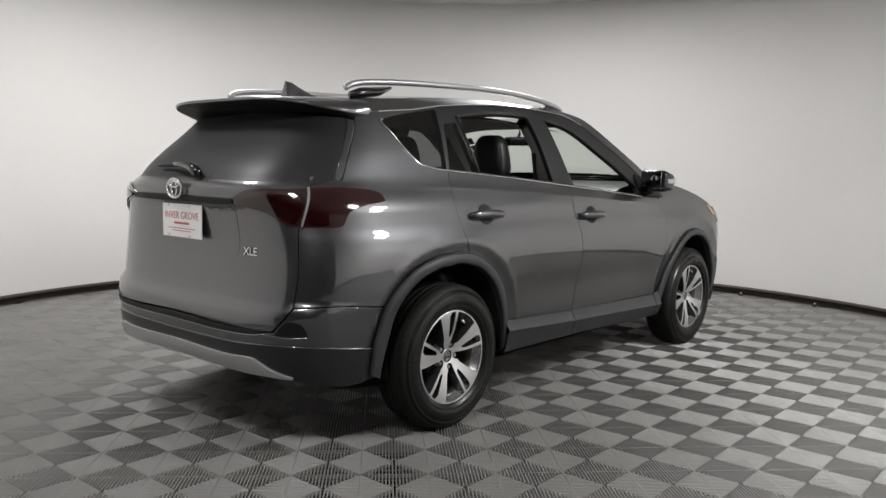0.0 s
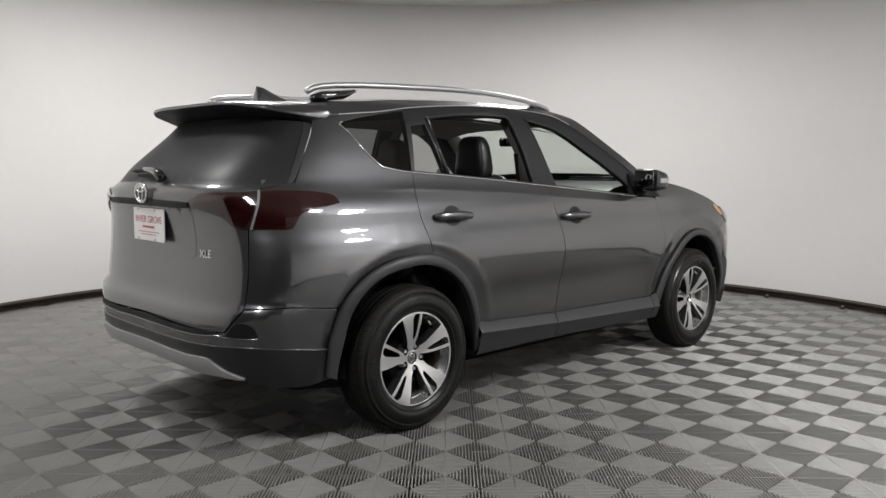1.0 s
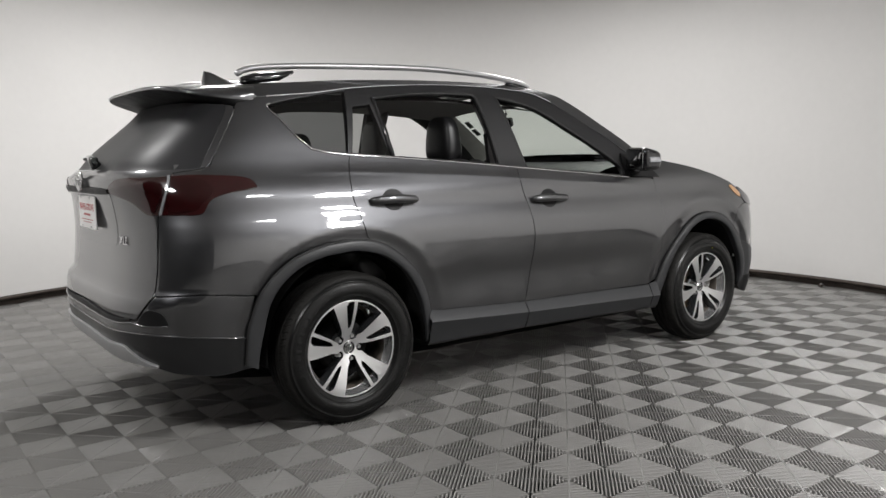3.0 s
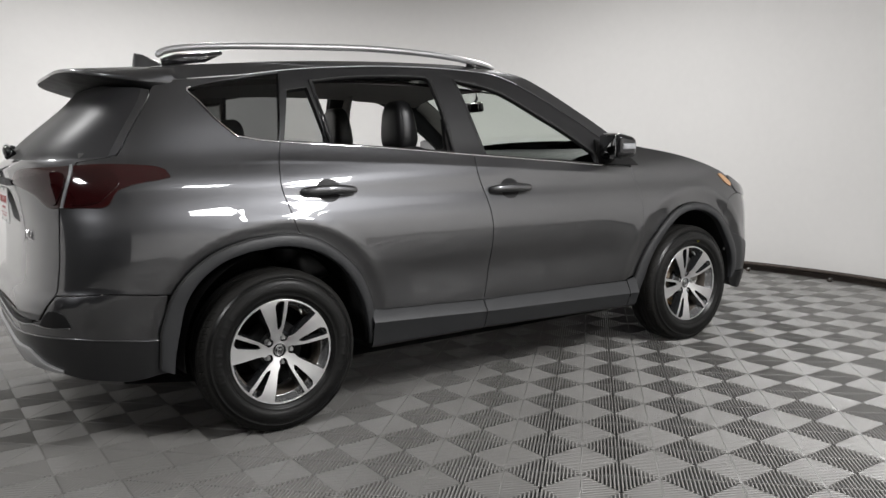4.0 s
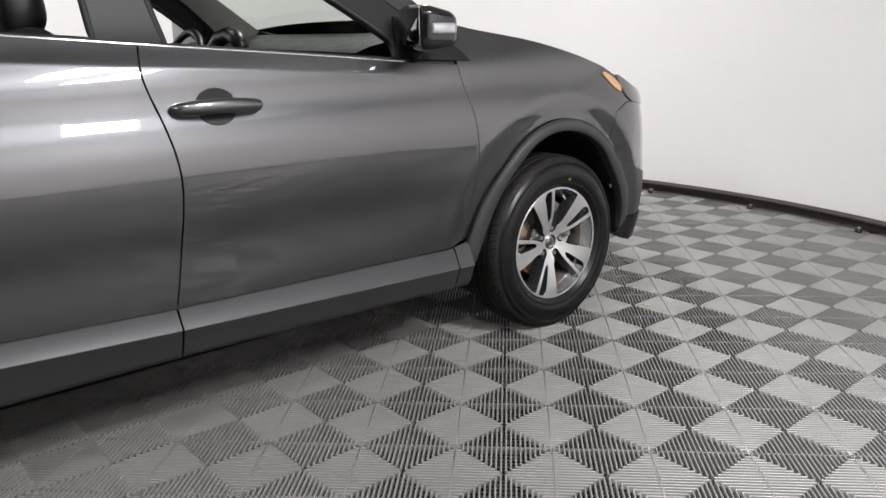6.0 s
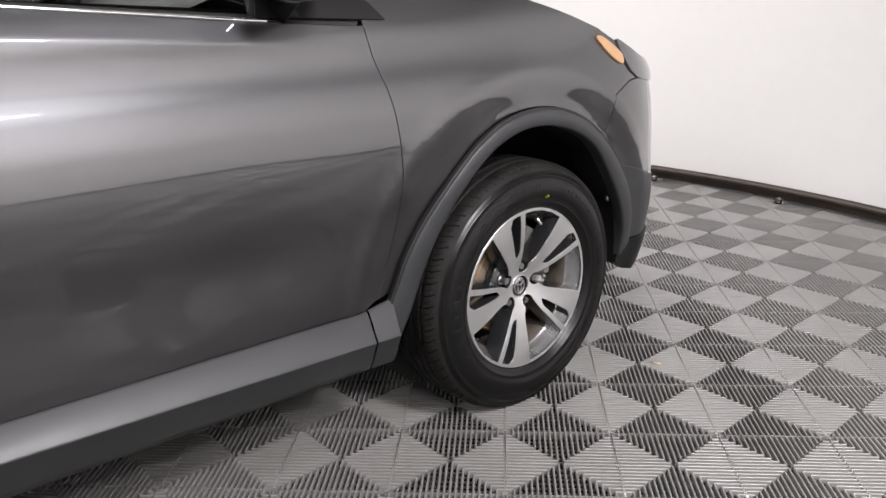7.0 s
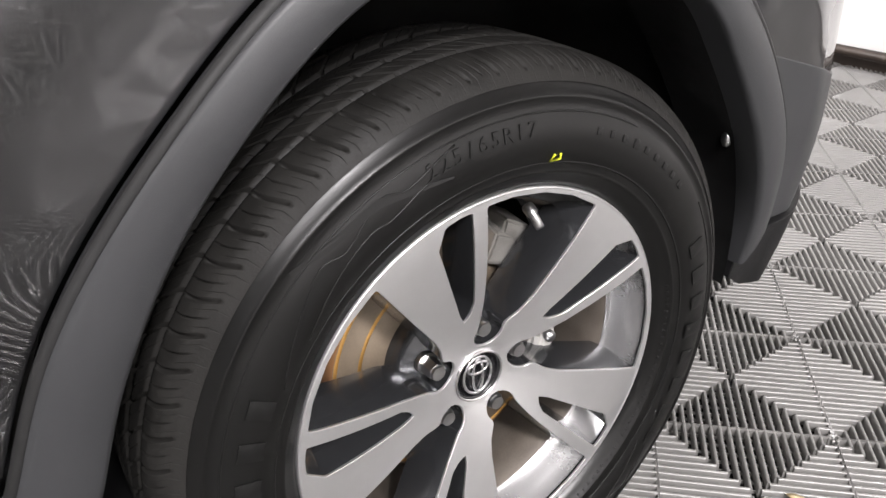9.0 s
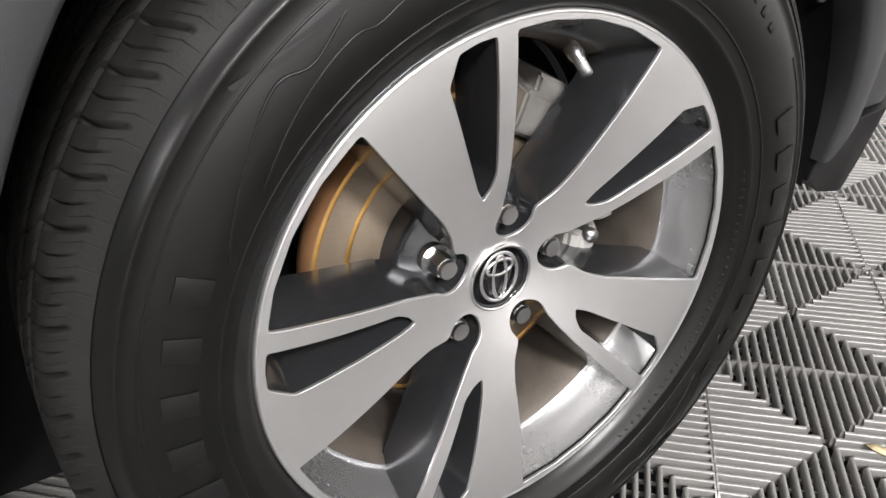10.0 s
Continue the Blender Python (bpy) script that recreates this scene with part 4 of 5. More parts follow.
# door handles and mirrors
for left in (False, True):
    sgn = 1 if left else -1
    for hx, hz, ln in ((-1.068, 1.038, 0.265), (-0.052, 1.002, 0.265)):
        wob = float(-surface(np.array(hx), np.array(hz))[1])
        bowl = [(hx + 0.060 * math.cos(a), hz - 0.002 + 0.050 * math.sin(a)) for a in np.linspace(0, 2 * math.pi, 28, endpoint=False)]
        # flat oval on the paint, its black standing in for the shaded hollow
        panel("handle_cup", bowl, PLASTIC, car, "flat black oval for the shaded cup behind the handle", lift=0.0025, gap=0, grid=0.018, depth=0.006, left=left)
        pts = smooth([(hx - ln / 2, wob + 0.004, hz - 0.002), (hx - ln / 2 + 0.03, wob + 0.028, hz), (hx, wob + 0.036, hz + 0.002), (hx + ln / 2 - 0.03, wob + 0.028, hz - 0.003), (hx + ln / 2, wob + 0.004, hz - 0.007)], per=5)
        hr = [0.006 + 0.0155 * math.sin(math.pi * (k + 0.5) / len(pts)) ** 0.7 for k in range(len(pts))]
        tube("door_handle", [(x, sgn * y, z) for x, y, z in pts], hr, PAINT, car, "grey door handle", flat=0.75, sides=12, up=(0, 0, 1))
    bm = block((0.135, 0.215, 0.150), 0.032, 4)
    for v in bm.verts:
        # the front is lower and rounder than the open back, the outer end lower than the inner
        ahead, outer = (v.co.x + 0.0675) / 0.135, sgn * v.co.y / 0.1075
        v.co.z = v.co.z * (1 - 0.34 * ahead * ahead) - 0.010 * ahead
        v.co.y *= 1 - 0.18 * ahead * ahead
        v.co.z *= 1 - 0.08 * max(outer, 0)
    bm.transform(pose(0.655, sgn * 0.925, 1.203, 0, 0, sgn * 16))
    mirror = part("door_mirror", bm, GLOSS_BLACK, car, "black door mirror housing")
    gm = block((0.006, 0.172, 0.112), 0.002, 2)
    gm.transform(pose(0.655, sgn * 0.925, 1.203, 0, 0, sgn * 16) @ pose(-0.0665, 0, 0.002))
    part("mirror_glass", gm, MIRROR, mirror, "mirror glass")
    lens = block((0.085, 0.016, 0.034), 0.007, 3)
    lens.transform(pose(0.655, sgn * 0.925, 1.203, 0, 0, sgn * 16) @ pose(0.006, sgn * 0.1025, -0.004, 0, 0, -sgn * 8))
    part("indicator", lens, CLEAR_LENS, mirror, "clear repeater lens")
    tube("mirror_foot", [(0.665, sgn * 0.785, 1.115), (0.66, sgn * 0.83, 1.130), (0.655, sgn * 0.88, 1.150)], [0.045, 0.035, 0.03], PLASTIC, mirror, flat=0.6)
    tri = [(0.60, 1.105), (0.905, 1.088), (0.875, 1.122), (0.825, 1.163), (0.735, 1.215), (0.64, 1.240)]
    panel("mirror_sail", tri, PLASTIC, mirror, "black sail panel", lift=0.004, gap=0, left=left)


# ---- cabin ----
def pad(size, at, turn=(0, 0, 0), soft=0.05):
    """A stuffed block with rounded edges."""
    bm = block(size, min(soft, 0.48 * min(size)), 5)
    bm.transform(pose(*at, *turn))
    return bm


def stuffed(size, square):
    """A stuffed cushion: a ball squared off by the power given."""
    bm = bmesh.new()
    bmesh.ops.create_uvsphere(bm, u_segments=28, v_segments=18, radius=1)
    for v in bm.verts:
        v.co = [0.5 * d * math.copysign(abs(c) ** square, c) for c, d in zip(v.co, size)]
    return bm


for y in (-0.37, 0.37):
    seat = part("front_seat", pad((0.50, 0.50, 0.18), (-0.02, y, 0.66), (0, -8, 0), 0.07), LEATHER, car, "black leather front seat")
    part("backrest", pad((0.17, 0.50, 0.60), (-0.365, y, 0.930), (0, -17, 0), 0.075), LEATHER, seat)
    bm = stuffed((0.130, 0.250, 0.262), 0.50)
    for v in bm.verts:
        u = v.co.z / 0.262 + 0.5
        v.co.y *= 1.02 - 0.26 * u ** 1.7
        v.co.x *= 1.02 - 0.34 * u ** 1.7
    bm.transform(pose(-0.420, y, 1.332, 0, -3, 0))
    part("headrest", bm, LEATHER, seat, "black leather headrest")
    for dy in (-0.06, 0.06):
        tube("headrest_post", [(-0.425, y + dy, 1.16), (-0.42, y + dy, 1.26)], 0.007, STEEL, seat)
bench = part("rear_seat", pad((0.48, 1.26, 0.17), (-0.92, 0, 0.70), (0, -8, 0), 0.06), LEATHER, car, "black leather rear bench")
part("backrest", pad((0.16, 1.26, 0.56), (-1.24, 0, 0.96), (0, -20, 0), 0.07), LEATHER, bench)
for y in (-0.40, 0.0, 0.40):
    part("headrest", pad((0.11, 0.25, 0.17), (-1.36, y, 1.275), (0, -12, 0), 0.05), LEATHER, bench, "black leather headrest")
dash_rows = [[(x + 0.03 * math.cos(y * 4), y, z) for y in np.linspace(-0.68, 0.68, 24)] for x, z in ((0.50, 0.80), (0.46, 0.98), (0.49, 1.08), (0.53, 1.115), (0.62, 1.145), (0.76, 1.170), (0.89, 1.188))]
sheet("dashboard", np.array(dash_rows), LEATHER, car, "dark padded dashboard")
tube("dash_trim", [(0.505 + 0.03 * math.cos(y * 4), y, 1.098) for y in np.linspace(-0.66, 0.66, 24)], 0.006, SATIN_SILVER, car, "thin satin strip along the dashboard", sides=6)
for y in (-0.60, -0.52, 0.62):
    tube("air_vent", [(0.49, y, 1.075), (0.505, y + 0.05, 1.090)], 0.022, GLOSS_BLACK, car, "black air vent", flat=0.5)
tube("screen_hood", [(0.56, 0.22, 1.13), (0.57, 0.29, 1.180), (0.58, 0.37, 1.195), (0.57, 0.45, 1.180), (0.56, 0.52, 1.13)], [0.03, 0.036, 0.036, 0.036, 0.03], LEATHER, car)
wheel_c, tilt = Vector((0.33, 0.37, 1.035)), radians(24)
ring_pts = [(wheel_c.x + 0.185 * math.sin(tilt) * math.sin(a), wheel_c.y + 0.185 * math.cos(a), wheel_c.z + 0.185 * math.cos(tilt) * math.sin(a)) for a in np.linspace(0, 2 * math.pi, 40, endpoint=False)]
steer = tube("steering_wheel", ring_pts, 0.016, LEATHER, car, "black steering wheel", closed=True, up=(1, 0, 0.3))
part("steering_boss", pad((0.05, 0.16, 0.11), tuple(wheel_c), (0, 24, 0), 0.02), TRIM_DARK, steer)
tube("spoke", [(0.33, 0.20, 1.035), (0.33, 0.54, 1.035)], 0.014, TRIM_DARK, steer)
im = part("inner_mirror", pad((0.035, 0.205, 0.062), (0.335, 0.0, 1.455), (0, -12, 0), 0.016), GLOSS_BLACK, car, "interior mirror on a stalk")
part("mirror_glass", block((0.003, 0.180, 0.045), 0.0, 1, at=(0.316, 0.0, 1.452), turn=(0, -12, 0)), MIRROR, im)
tube("stalk", [(0.345, 0, 1.475), (0.37, 0, 1.51), (0.36, 0, 1.56)], 0.009, PLASTIC, im)
for k in range(2):
    a, b, w = Vector((0.437 + 0.092 * k, 0.545 + 0.034 * k, 1.482 - 0.051 * k)), Vector((0.074, 0.026, -0.040)), Vector((0.008, -0.040, 0.006))
    bm = bmesh.new()
    vs = [bm.verts.new(a + b * i + w * j + Vector((-0.004, 0, -0.006)) * d) for d in (0, 0.4) for i, j in ((0, 0), (1, 0), (1, 1), (0, 1))]
    for f in ((0, 1, 2, 3), (7, 6, 5, 4), (0, 4, 5, 1), (1, 5, 6, 2), (2, 6, 7, 3), (3, 7, 4, 0)):
        bm.faces.new([vs[i] for i in f])
    part("windscreen_sticker", bm, TRIM_DARK, car, "small dark grey sticker inside the windscreen")
for sgn in (-1, 1):
    upper = ((0.30, 0.520, 1.535), (0.42, 0.555, 1.478), (0.50, 0.585, 1.438), (0.60, 0.608, 1.375), (0.70, 0.635, 1.315), (0.80, 0.660, 1.252), (0.87, 0.665, 1.205))
    lower = ((0.30, 0.600, 1.470), (0.38, 0.640, 1.430), (0.45, 0.658, 1.375), (0.54, 0.682, 1.310), (0.63, 0.698, 1.235), (0.70, 0.706, 1.160), (0.76, 0.706, 1.100))
    rows = [[((1 - k) * p[0] + k * q[0], sgn * ((1 - k) * p[1] + k * q[1] - 0.05 * k * (1 - k)), (1 - k) * p[2] + k * q[2]) for p, q in zip(upper, lower)] for k in (0, 0.25, 0.5, 0.75, 1)]
    sheet("pillar_trim", np.array(rows), HEADLINER, car, "grey windscreen pillar trim")
    part("sun_visor", pad((0.15, 0.40, 0.018), (0.19, sgn * 0.36, 1.565), (0, 14, 0), 0.008), HEADLINER, car, "grey sun visor")
    for a, b in ((-1.18, -0.26), (-0.18, 0.80)):
        xs = np.linspace(a, b, 14)
        rows = [[(x, sgn * yy, zz - 0.07 * (x + 0.2)) for x in xs] for yy, zz in ((0.735, 1.175), (0.70, 1.165), (0.68, 1.10), (0.70, 0.95), (0.64, 0.90), (0.70, 0.87))]
        sheet("door_trim", np.array(rows), TRIM_DARK, car, "dark inner door trim")
    tube("pillar_trim", [(-0.26, sgn * 0.66, 1.20), (-0.26, sgn * 0.59, 1.40), (-0.27, sgn * 0.47, 1.565)], [0.055, 0.05, 0.035], HEADLINER, car, flat=0.45, up=(0, 1, 0))
    belt_pts = [(-0.28, sgn * 0.585, 1.36), (-0.27, sgn * 0.61, 1.15), (-0.25, sgn * 0.63, 0.80)]
    tube("seat_belt", belt_pts, 0.022, RUBBER_SEAL, car, "black seat belt", flat=0.1, up=(0, 1, 0))
sheet("headliner", np.array([[(x, y, 1.585 - 0.05 * (abs(y) / 0.52) ** 3 - 0.06 * ((x + 0.7) / 1.0) ** 2) for y in np.linspace(-0.53, 0.53, 12)] for x in np.linspace(-1.7, 0.24, 14)]), HEADLINER, car, "grey headliner")
sheet("cabin_floor", np.array([[(x, y, 0.42) for y in np.linspace(-0.44, 0.44, 4)] for x in np.linspace(-2.1, 0.9, 6)]), TRIM_DARK, car)
for sgn in (-1, 1):
    sheet("luggage_trim", np.array([[(x, sgn * y, z) for x in np.linspace(-2.05, -1.2, 8)] for y, z in ((0.68, 1.22), (0.70, 1.0), (0.70, 0.88))]), TRIM_DARK, car)
sheet("luggage_cover", np.array([[(x, y, 1.17) for y in np.linspace(-0.68, 0.68, 4)] for x in np.linspace(-2.05, -1.36, 4)]), TRIM_DARK, car)


# ---- wheels: axle along y, outer face towards -y ----
RIM_R, TYRE_R = 0.227, 0.356
A0 = 56.0


def face_y(r):
    return -0.092 + 0.036 * (1 - np.clip((r - 0.03) / 0.19, 0, 1)) ** 1.6


def rim_map(u, v, lift=0.0):
    u, v = np.asarray(u, float), np.asarray(v, float)
    r = np.hypot(u, v)
    e = 0.002
    slope = (face_y(r + e) - face_y(r - e)) / (2 * e)
    n = np.stack((slope * u / (r + 1e-9), -np.ones_like(r), slope * v / (r + 1e-9)), -1)
    n /= np.linalg.norm(n, axis=-1, keepdims=True)
    p = np.stack((u, face_y(r), v), -1)
    return p + n * (np.asarray(lift, float)[..., None] if np.ndim(lift) else lift), n


def polar(points, a):
    return [(r * math.cos(radians(a + d)), r * math.sin(radians(a + d))) for r, d in points]


NUT_A, NUT_R = 25.8, 0.0572
nut_pocket = []
for b in (65, 95, 125, 155, 180, 205, 235, 265, 295):
    u, v = NUT_R + 0.0195 * math.cos(radians(b)), 0.0195 * math.sin(radians(b))
    nut_pocket.append((math.hypot(u, v), NUT_A + math.degrees(math.atan2(v, u))))
WINDOW = [(0.2215, -0.3), (0.2228, 10), (0.2232, 20), (0.2228, 30), (0.2215, 38.2), (0.17, 38.0), (0.113, 37.9), (0.088, 38.8)] + nut_pocket + [(0.086, 3.0), (0.105, 1.0), (0.15, 0.4), (0.19, 0.0)]
SLOT = [(0.2212, 42.2), (0.2222, 46), (0.2212, 50.4), (0.202, 54.2), (0.15, 54.4), (0.105, 54.2), (0.091, 52.5), (0.098, 47), (0.110, 43.6), (0.16, 42.8)]


def round_corners(loop, r=0.004):
    p = np.array(loop)
    out = []
    for i in range(len(p)):
        a, b, c = p[i - 1], p[i], p[(i + 1) % len(p)]
        da, dc = np.linalg.norm(a - b), np.linalg.norm(c - b)
        q, s_ = b + (a - b) * min(r / da, 0.4), b + (c - b) * min(r / dc, 0.4)
        out += [tuple(q), tuple((q + s_ + 2 * b) / 4), tuple(s_)]
    return out


holes, wind, slots = [], [], []
for k in range(5):
    wind.append(round_corners(polar(WINDOW, A0 + 72 * k)))
    slots.append(round_corners(polar(SLOT, A0 + 72 * k), 0.003))
holes = wind + slots
circle = [(RIM_R * math.cos(a), RIM_R * math.sin(a)) for a in np.linspace(0, 2 * math.pi, 120, endpoint=False)]
cap_hole = [(0.031 * math.cos(a), 0.031 * math.sin(a)) for a in np.linspace(0, 2 * math.pi, 40, endpoint=False)]

wheel = sheet("wheel", spin([(0.2255, -0.087), (0.2240, -0.082), (0.218, -0.070), (0.211, -0.057), (0.2065, -0.048), (0.2045, -0.0455), (0.2020, -0.045), (0.2030, -0.040)], 96), BARREL, None, "alloy wheel with grey barrel", closed_u=True)
wheel.parent = car
sheet("inner_barrel", spin([(0.2025, -0.0445), (0.197, -0.036), (0.192, -0.010), (0.192, 0.03), (0.205, 0.08), (0.224, 0.10), (0.22, 0.10)], 72), DUSTY_SHADED, wheel, "brown dusty inner barrel, with shade in its colour", closed_u=True)
panel("spokes", circle, MACHINED, wheel, "bright machined spoke faces", holes=holes + [cap_hole], depth=0.003, gap=0.0, grid=0.012, mapping=rim_map)


def walls(loops, sink, depth, name, label):
    """Sloping painted walls of the openings: deep towards the hub, a short step at the lip."""
    verts, faces = [], []
    for loop in loops:
        d = np.array(densify(loop, 0.004))
        n, k = len(d), len(verts)
        inward = np.array(shrink([tuple(v) for v in d], 1.0)) - d
        for _ in range(10):
            inward = (np.roll(inward, 1, 0) + 2 * inward + np.roll(inward, -1, 0)) / 4
        r = np.hypot(*d.T)
        hub = np.clip((r - 0.062) / 0.045, 0.10, 1)
        lip = np.clip((0.2205 - r) / 0.010, 0, 1)
        for share, down in ((0.0, 0.0022), (0.10, 0.05), (0.45, 0.35), (0.85, 0.80), (1.0, 1.0), (1.0, 1.25)):
            q = d + inward * (sink * share * hub * lip)[:, None]
            pp = rim_map(q[:, 0], q[:, 1])[0]
            pp[:, 1] += 0.0022 + down * (0.003 + (depth - 0.003) * lip)
            verts += [tuple(v) for v in pp]
        for j in range(5):
            for i in range(n):
                faces.append((k + j * n + i, k + j * n + (i + 1) % n, k + (j + 1) * n + (i + 1) % n, k + (j + 1) * n + i))
    ob = link(name, verts, faces, POCKET, wheel, label)
    bm = bmesh.new()
    bm.from_mesh(ob.data)
    bmesh.ops.recalc_face_normals(bm, faces=bm.faces[:])
    bm.to_mesh(ob.data)
    bm.free()


for loop in wind:
    walls([loop], 0.009, 0.044, "spoke_side", "dark grey painted spoke sides")
for loop in slots:
    walls([loop], 0.0055, 0.038, "slot_side", "dark grey painted slot")
sheet("hub_face", spin([(0.030, -0.052), (0.045, -0.034), (0.082, -0.026), (0.086, -0.02), (0.086, 0.02)], 60), POCKET, wheel, "dark grey hub face", closed_u=True)
sheet("rim_lip", spin([(RIM_R - 0.002, -0.0905), (RIM_R, -0.0928), (RIM_R + 0.0022, -0.0918), (RIM_R + 0.0028, -0.087), (RIM_R + 0.001, -0.075)], 96), MACHINED, wheel, "bright rim lip", closed_u=True)
# centre cap
sheet("centre_cap", spin([(0.0315, -0.045), (0.0312, -0.056), (0.0290, -0.058), (0.0270, -0.055), (0.0258, -0.050), (0.0, -0.0525)], 48), GLOSS_BLACK, wheel, "black centre cap with chrome oval", closed_u=True)
CAP_FACE = Matrix(((1, 0, 0, 0), (0, 0, -1, -0.0550), (0, 1, 0, 0), (0, 0, 0, 1)))
cap = ring_badge("cap_badge", wheel, CAP_FACE, 0.0185, 0.0235, 0.0022)
sheet("cap_ring", spin([(0.0322, -0.052), (0.0320, -0.0585), (0.0298, -0.0600), (0.0290, -0.056)], 48), CHROME, wheel, closed_u=True)
for ob in list(cap.children):
    ob.parent = wheel
    ob.matrix_local = CAP_FACE
# wheel nuts
for k in range(5):
    a = radians(A0 + NUT_A + 72 * k)
    cx, cz = NUT_R * math.cos(a), 0.0572 * math.sin(a)
    bm = bmesh.new()
    for rad, y0, y1, seg in ((0.0135, -0.030, -0.036, 24), (0.0105, -0.036, -0.054, 6), (0.0085, -0.054, -0.058, 16)):
        r = bmesh.ops.create_cone(bm, cap_ends=True, segments=seg, radius1=rad, radius2=rad * 0.94, depth=y0 - y1)
        bmesh.ops.transform(bm, matrix=Matrix.Translation((cx, (y0 + y1) / 2, cz)) @ Matrix.Rotation(radians(90), 4, "X"), verts=r["verts"])
    part("wheel_nut", bm, STEEL, wheel, "steel wheel nut", sharp=25)
# brake disc, its hat, rust at the edge, and the caliper
sheet("brake_disc", spin([(0.072, 0.000), (0.150, 0.000), (0.150, 0.024), (0.072, 0.024)], 72), DISC, wheel, "worn brown brake disc", closed_u=True)
sheet("disc_hat", spin([(0.030, -0.022), (0.070, -0.018), (0.075, -0.010), (0.076, 0.004)], 60), DISC, wheel, closed_u=True)
sheet("rust_edge", spin([(0.1495, -0.0015), (0.1515, 0.002), (0.153, 0.010), (0.1515, 0.020), (0.149, 0.0245)], 72), RUST, wheel, "rusty disc edge", closed_u=True)
for rr in (0.1455, 0.1165):
    sheet("heat_ring", spin([(rr - 0.0022, -0.0002), (rr, -0.0014), (rr + 0.0022, -0.0002)], 72), BRASS_LINE, wheel, "amber heat ring", closed_u=True)
def arc_lump(name, deg0, deg1, prof, mat, label, bevel=0.003):
    """A cast lump over an arc of the disc; prof is (radius, y) points."""
    bm = bmesh.new()
    rings = [[bm.verts.new((r * math.cos(a), y, r * math.sin(a))) for r, y in prof] for a in np.linspace(radians(deg0), radians(deg1), 7)]
    for p0, p1 in zip(rings, rings[1:]):
        for i in range(len(prof)):
            bm.faces.new((p0[i], p0[(i + 1) % len(prof)], p1[(i + 1) % len(prof)], p1[i]))
    bm.faces.new(rings[0])
    bm.faces.new(list(reversed(rings[-1])))
    bmesh.ops.recalc_face_normals(bm, faces=bm.faces[:])
    bmesh.ops.bevel(bm, geom=[e for e in bm.edges if e.calc_face_angle(0) > 0.6], offset=bevel, segments=2, affect="EDGES")
    return part(name, bm, mat, wheel, label)


arc_lump("caliper_bracket", -4, 66, [(0.141, 0.0), (0.141, -0.014), (0.150, -0.018), (0.168, -0.016), (0.172, 0.03), (0.141, 0.03)], CALIPER, "cast grey caliper bracket")
arc_lump("bracket_arm", 50, 70, [(0.112, 0.0), (0.113, -0.012), (0.122, -0.019), (0.152, -0.021), (0.162, 0.02), (0.112, 0.02)], CALIPER, "end of the caliper bracket")
arc_lump("caliper", 2, 40, [(0.098, -0.004), (0.100, -0.020), (0.118, -0.027), (0.136, -0.024), (0.138, 0.02), (0.098, 0.02)], CALIPER, "cast grey brake caliper")
arc_lump("bracket_arm", -14, -2, [(0.100, 0.0), (0.102, -0.024), (0.112, -0.034), (0.132, -0.032), (0.142, -0.016), (0.142, 0.02), (0.100, 0.02)], PALE_CAST, "pale machined bracket end", 0.004)
tube("caliper_bolt", [(0.120, -0.02, -0.008), (0.120, -0.040, -0.008)], 0.007, STEEL, wheel)
# valve
va = radians(72.0)
tube("valve", [(0.196 * math.cos(va), -0.058, 0.196 * math.sin(va)), (0.192 * math.cos(va), -0.068, 0.192 * math.sin(va)), (0.190 * math.cos(va) + 0.001, -0.069, 0.190 * math.sin(va)), (0.180 * math.cos(va) + 0.004, -0.080, 0.180 * math.sin(va))],
     [0.0065, 0.0065, 0.0048, 0.0048], STEEL, wheel, "steel valve stem", sides=10)
# flat black disc that closes the back of the wheel
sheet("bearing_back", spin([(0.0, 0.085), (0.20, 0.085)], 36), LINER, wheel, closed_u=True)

# tyre
SIDE = [(0.2285, -0.0855), (0.231, -0.0915), (0.237, -0.0985), (0.246, -0.1030), (0.2475, -0.1055), (0.2500, -0.1058), (0.252, -0.1052), (0.262, -0.1105), (0.272, -0.1130), (0.283, -0.1132), (0.295, -0.1115),
        (0.307, -0.1080), (0.3165, -0.1035), (0.3180, -0.1048), (0.3205, -0.1040), (0.322, -0.1010), (0.329, -0.0965), (0.335, -0.0905)]
PROFILE = SIDE + [(0.338, -0.083), (0.341, -0.070), (0.346, 0.0), (0.341, 0.070), (0.338, 0.083)] + [(r, -y) for r, y in reversed(SIDE)]


def flatten(pts):
    """The patch that bears on the floor, with its bulge."""
    p = np.array(pts, float)
    low = p[..., 2] < -0.352
    p[..., 2] = np.where(low, -0.352, p[..., 2])
    near = np.clip((-0.25 - p[..., 2]) / 0.1, 0, 1) * np.exp(-(p[..., 0] / 0.12) ** 2)
    p[..., 1] *= 1 + 0.035 * near
    return p


tyre = sheet("tyre", flatten(spin(PROFILE, 128)), TYRE, wheel, "black rubber tyre", closed_u=True)
CROWN = ((0.0, 0.3568), (0.021, 0.3566), (0.040, 0.3562), (0.059, 0.3557), (0.070, 0.3548), (0.078, 0.3535), (0.090, 0.3490), (0.100, 0.3400), (0.1065, 0.3305))
PITCHES = 70
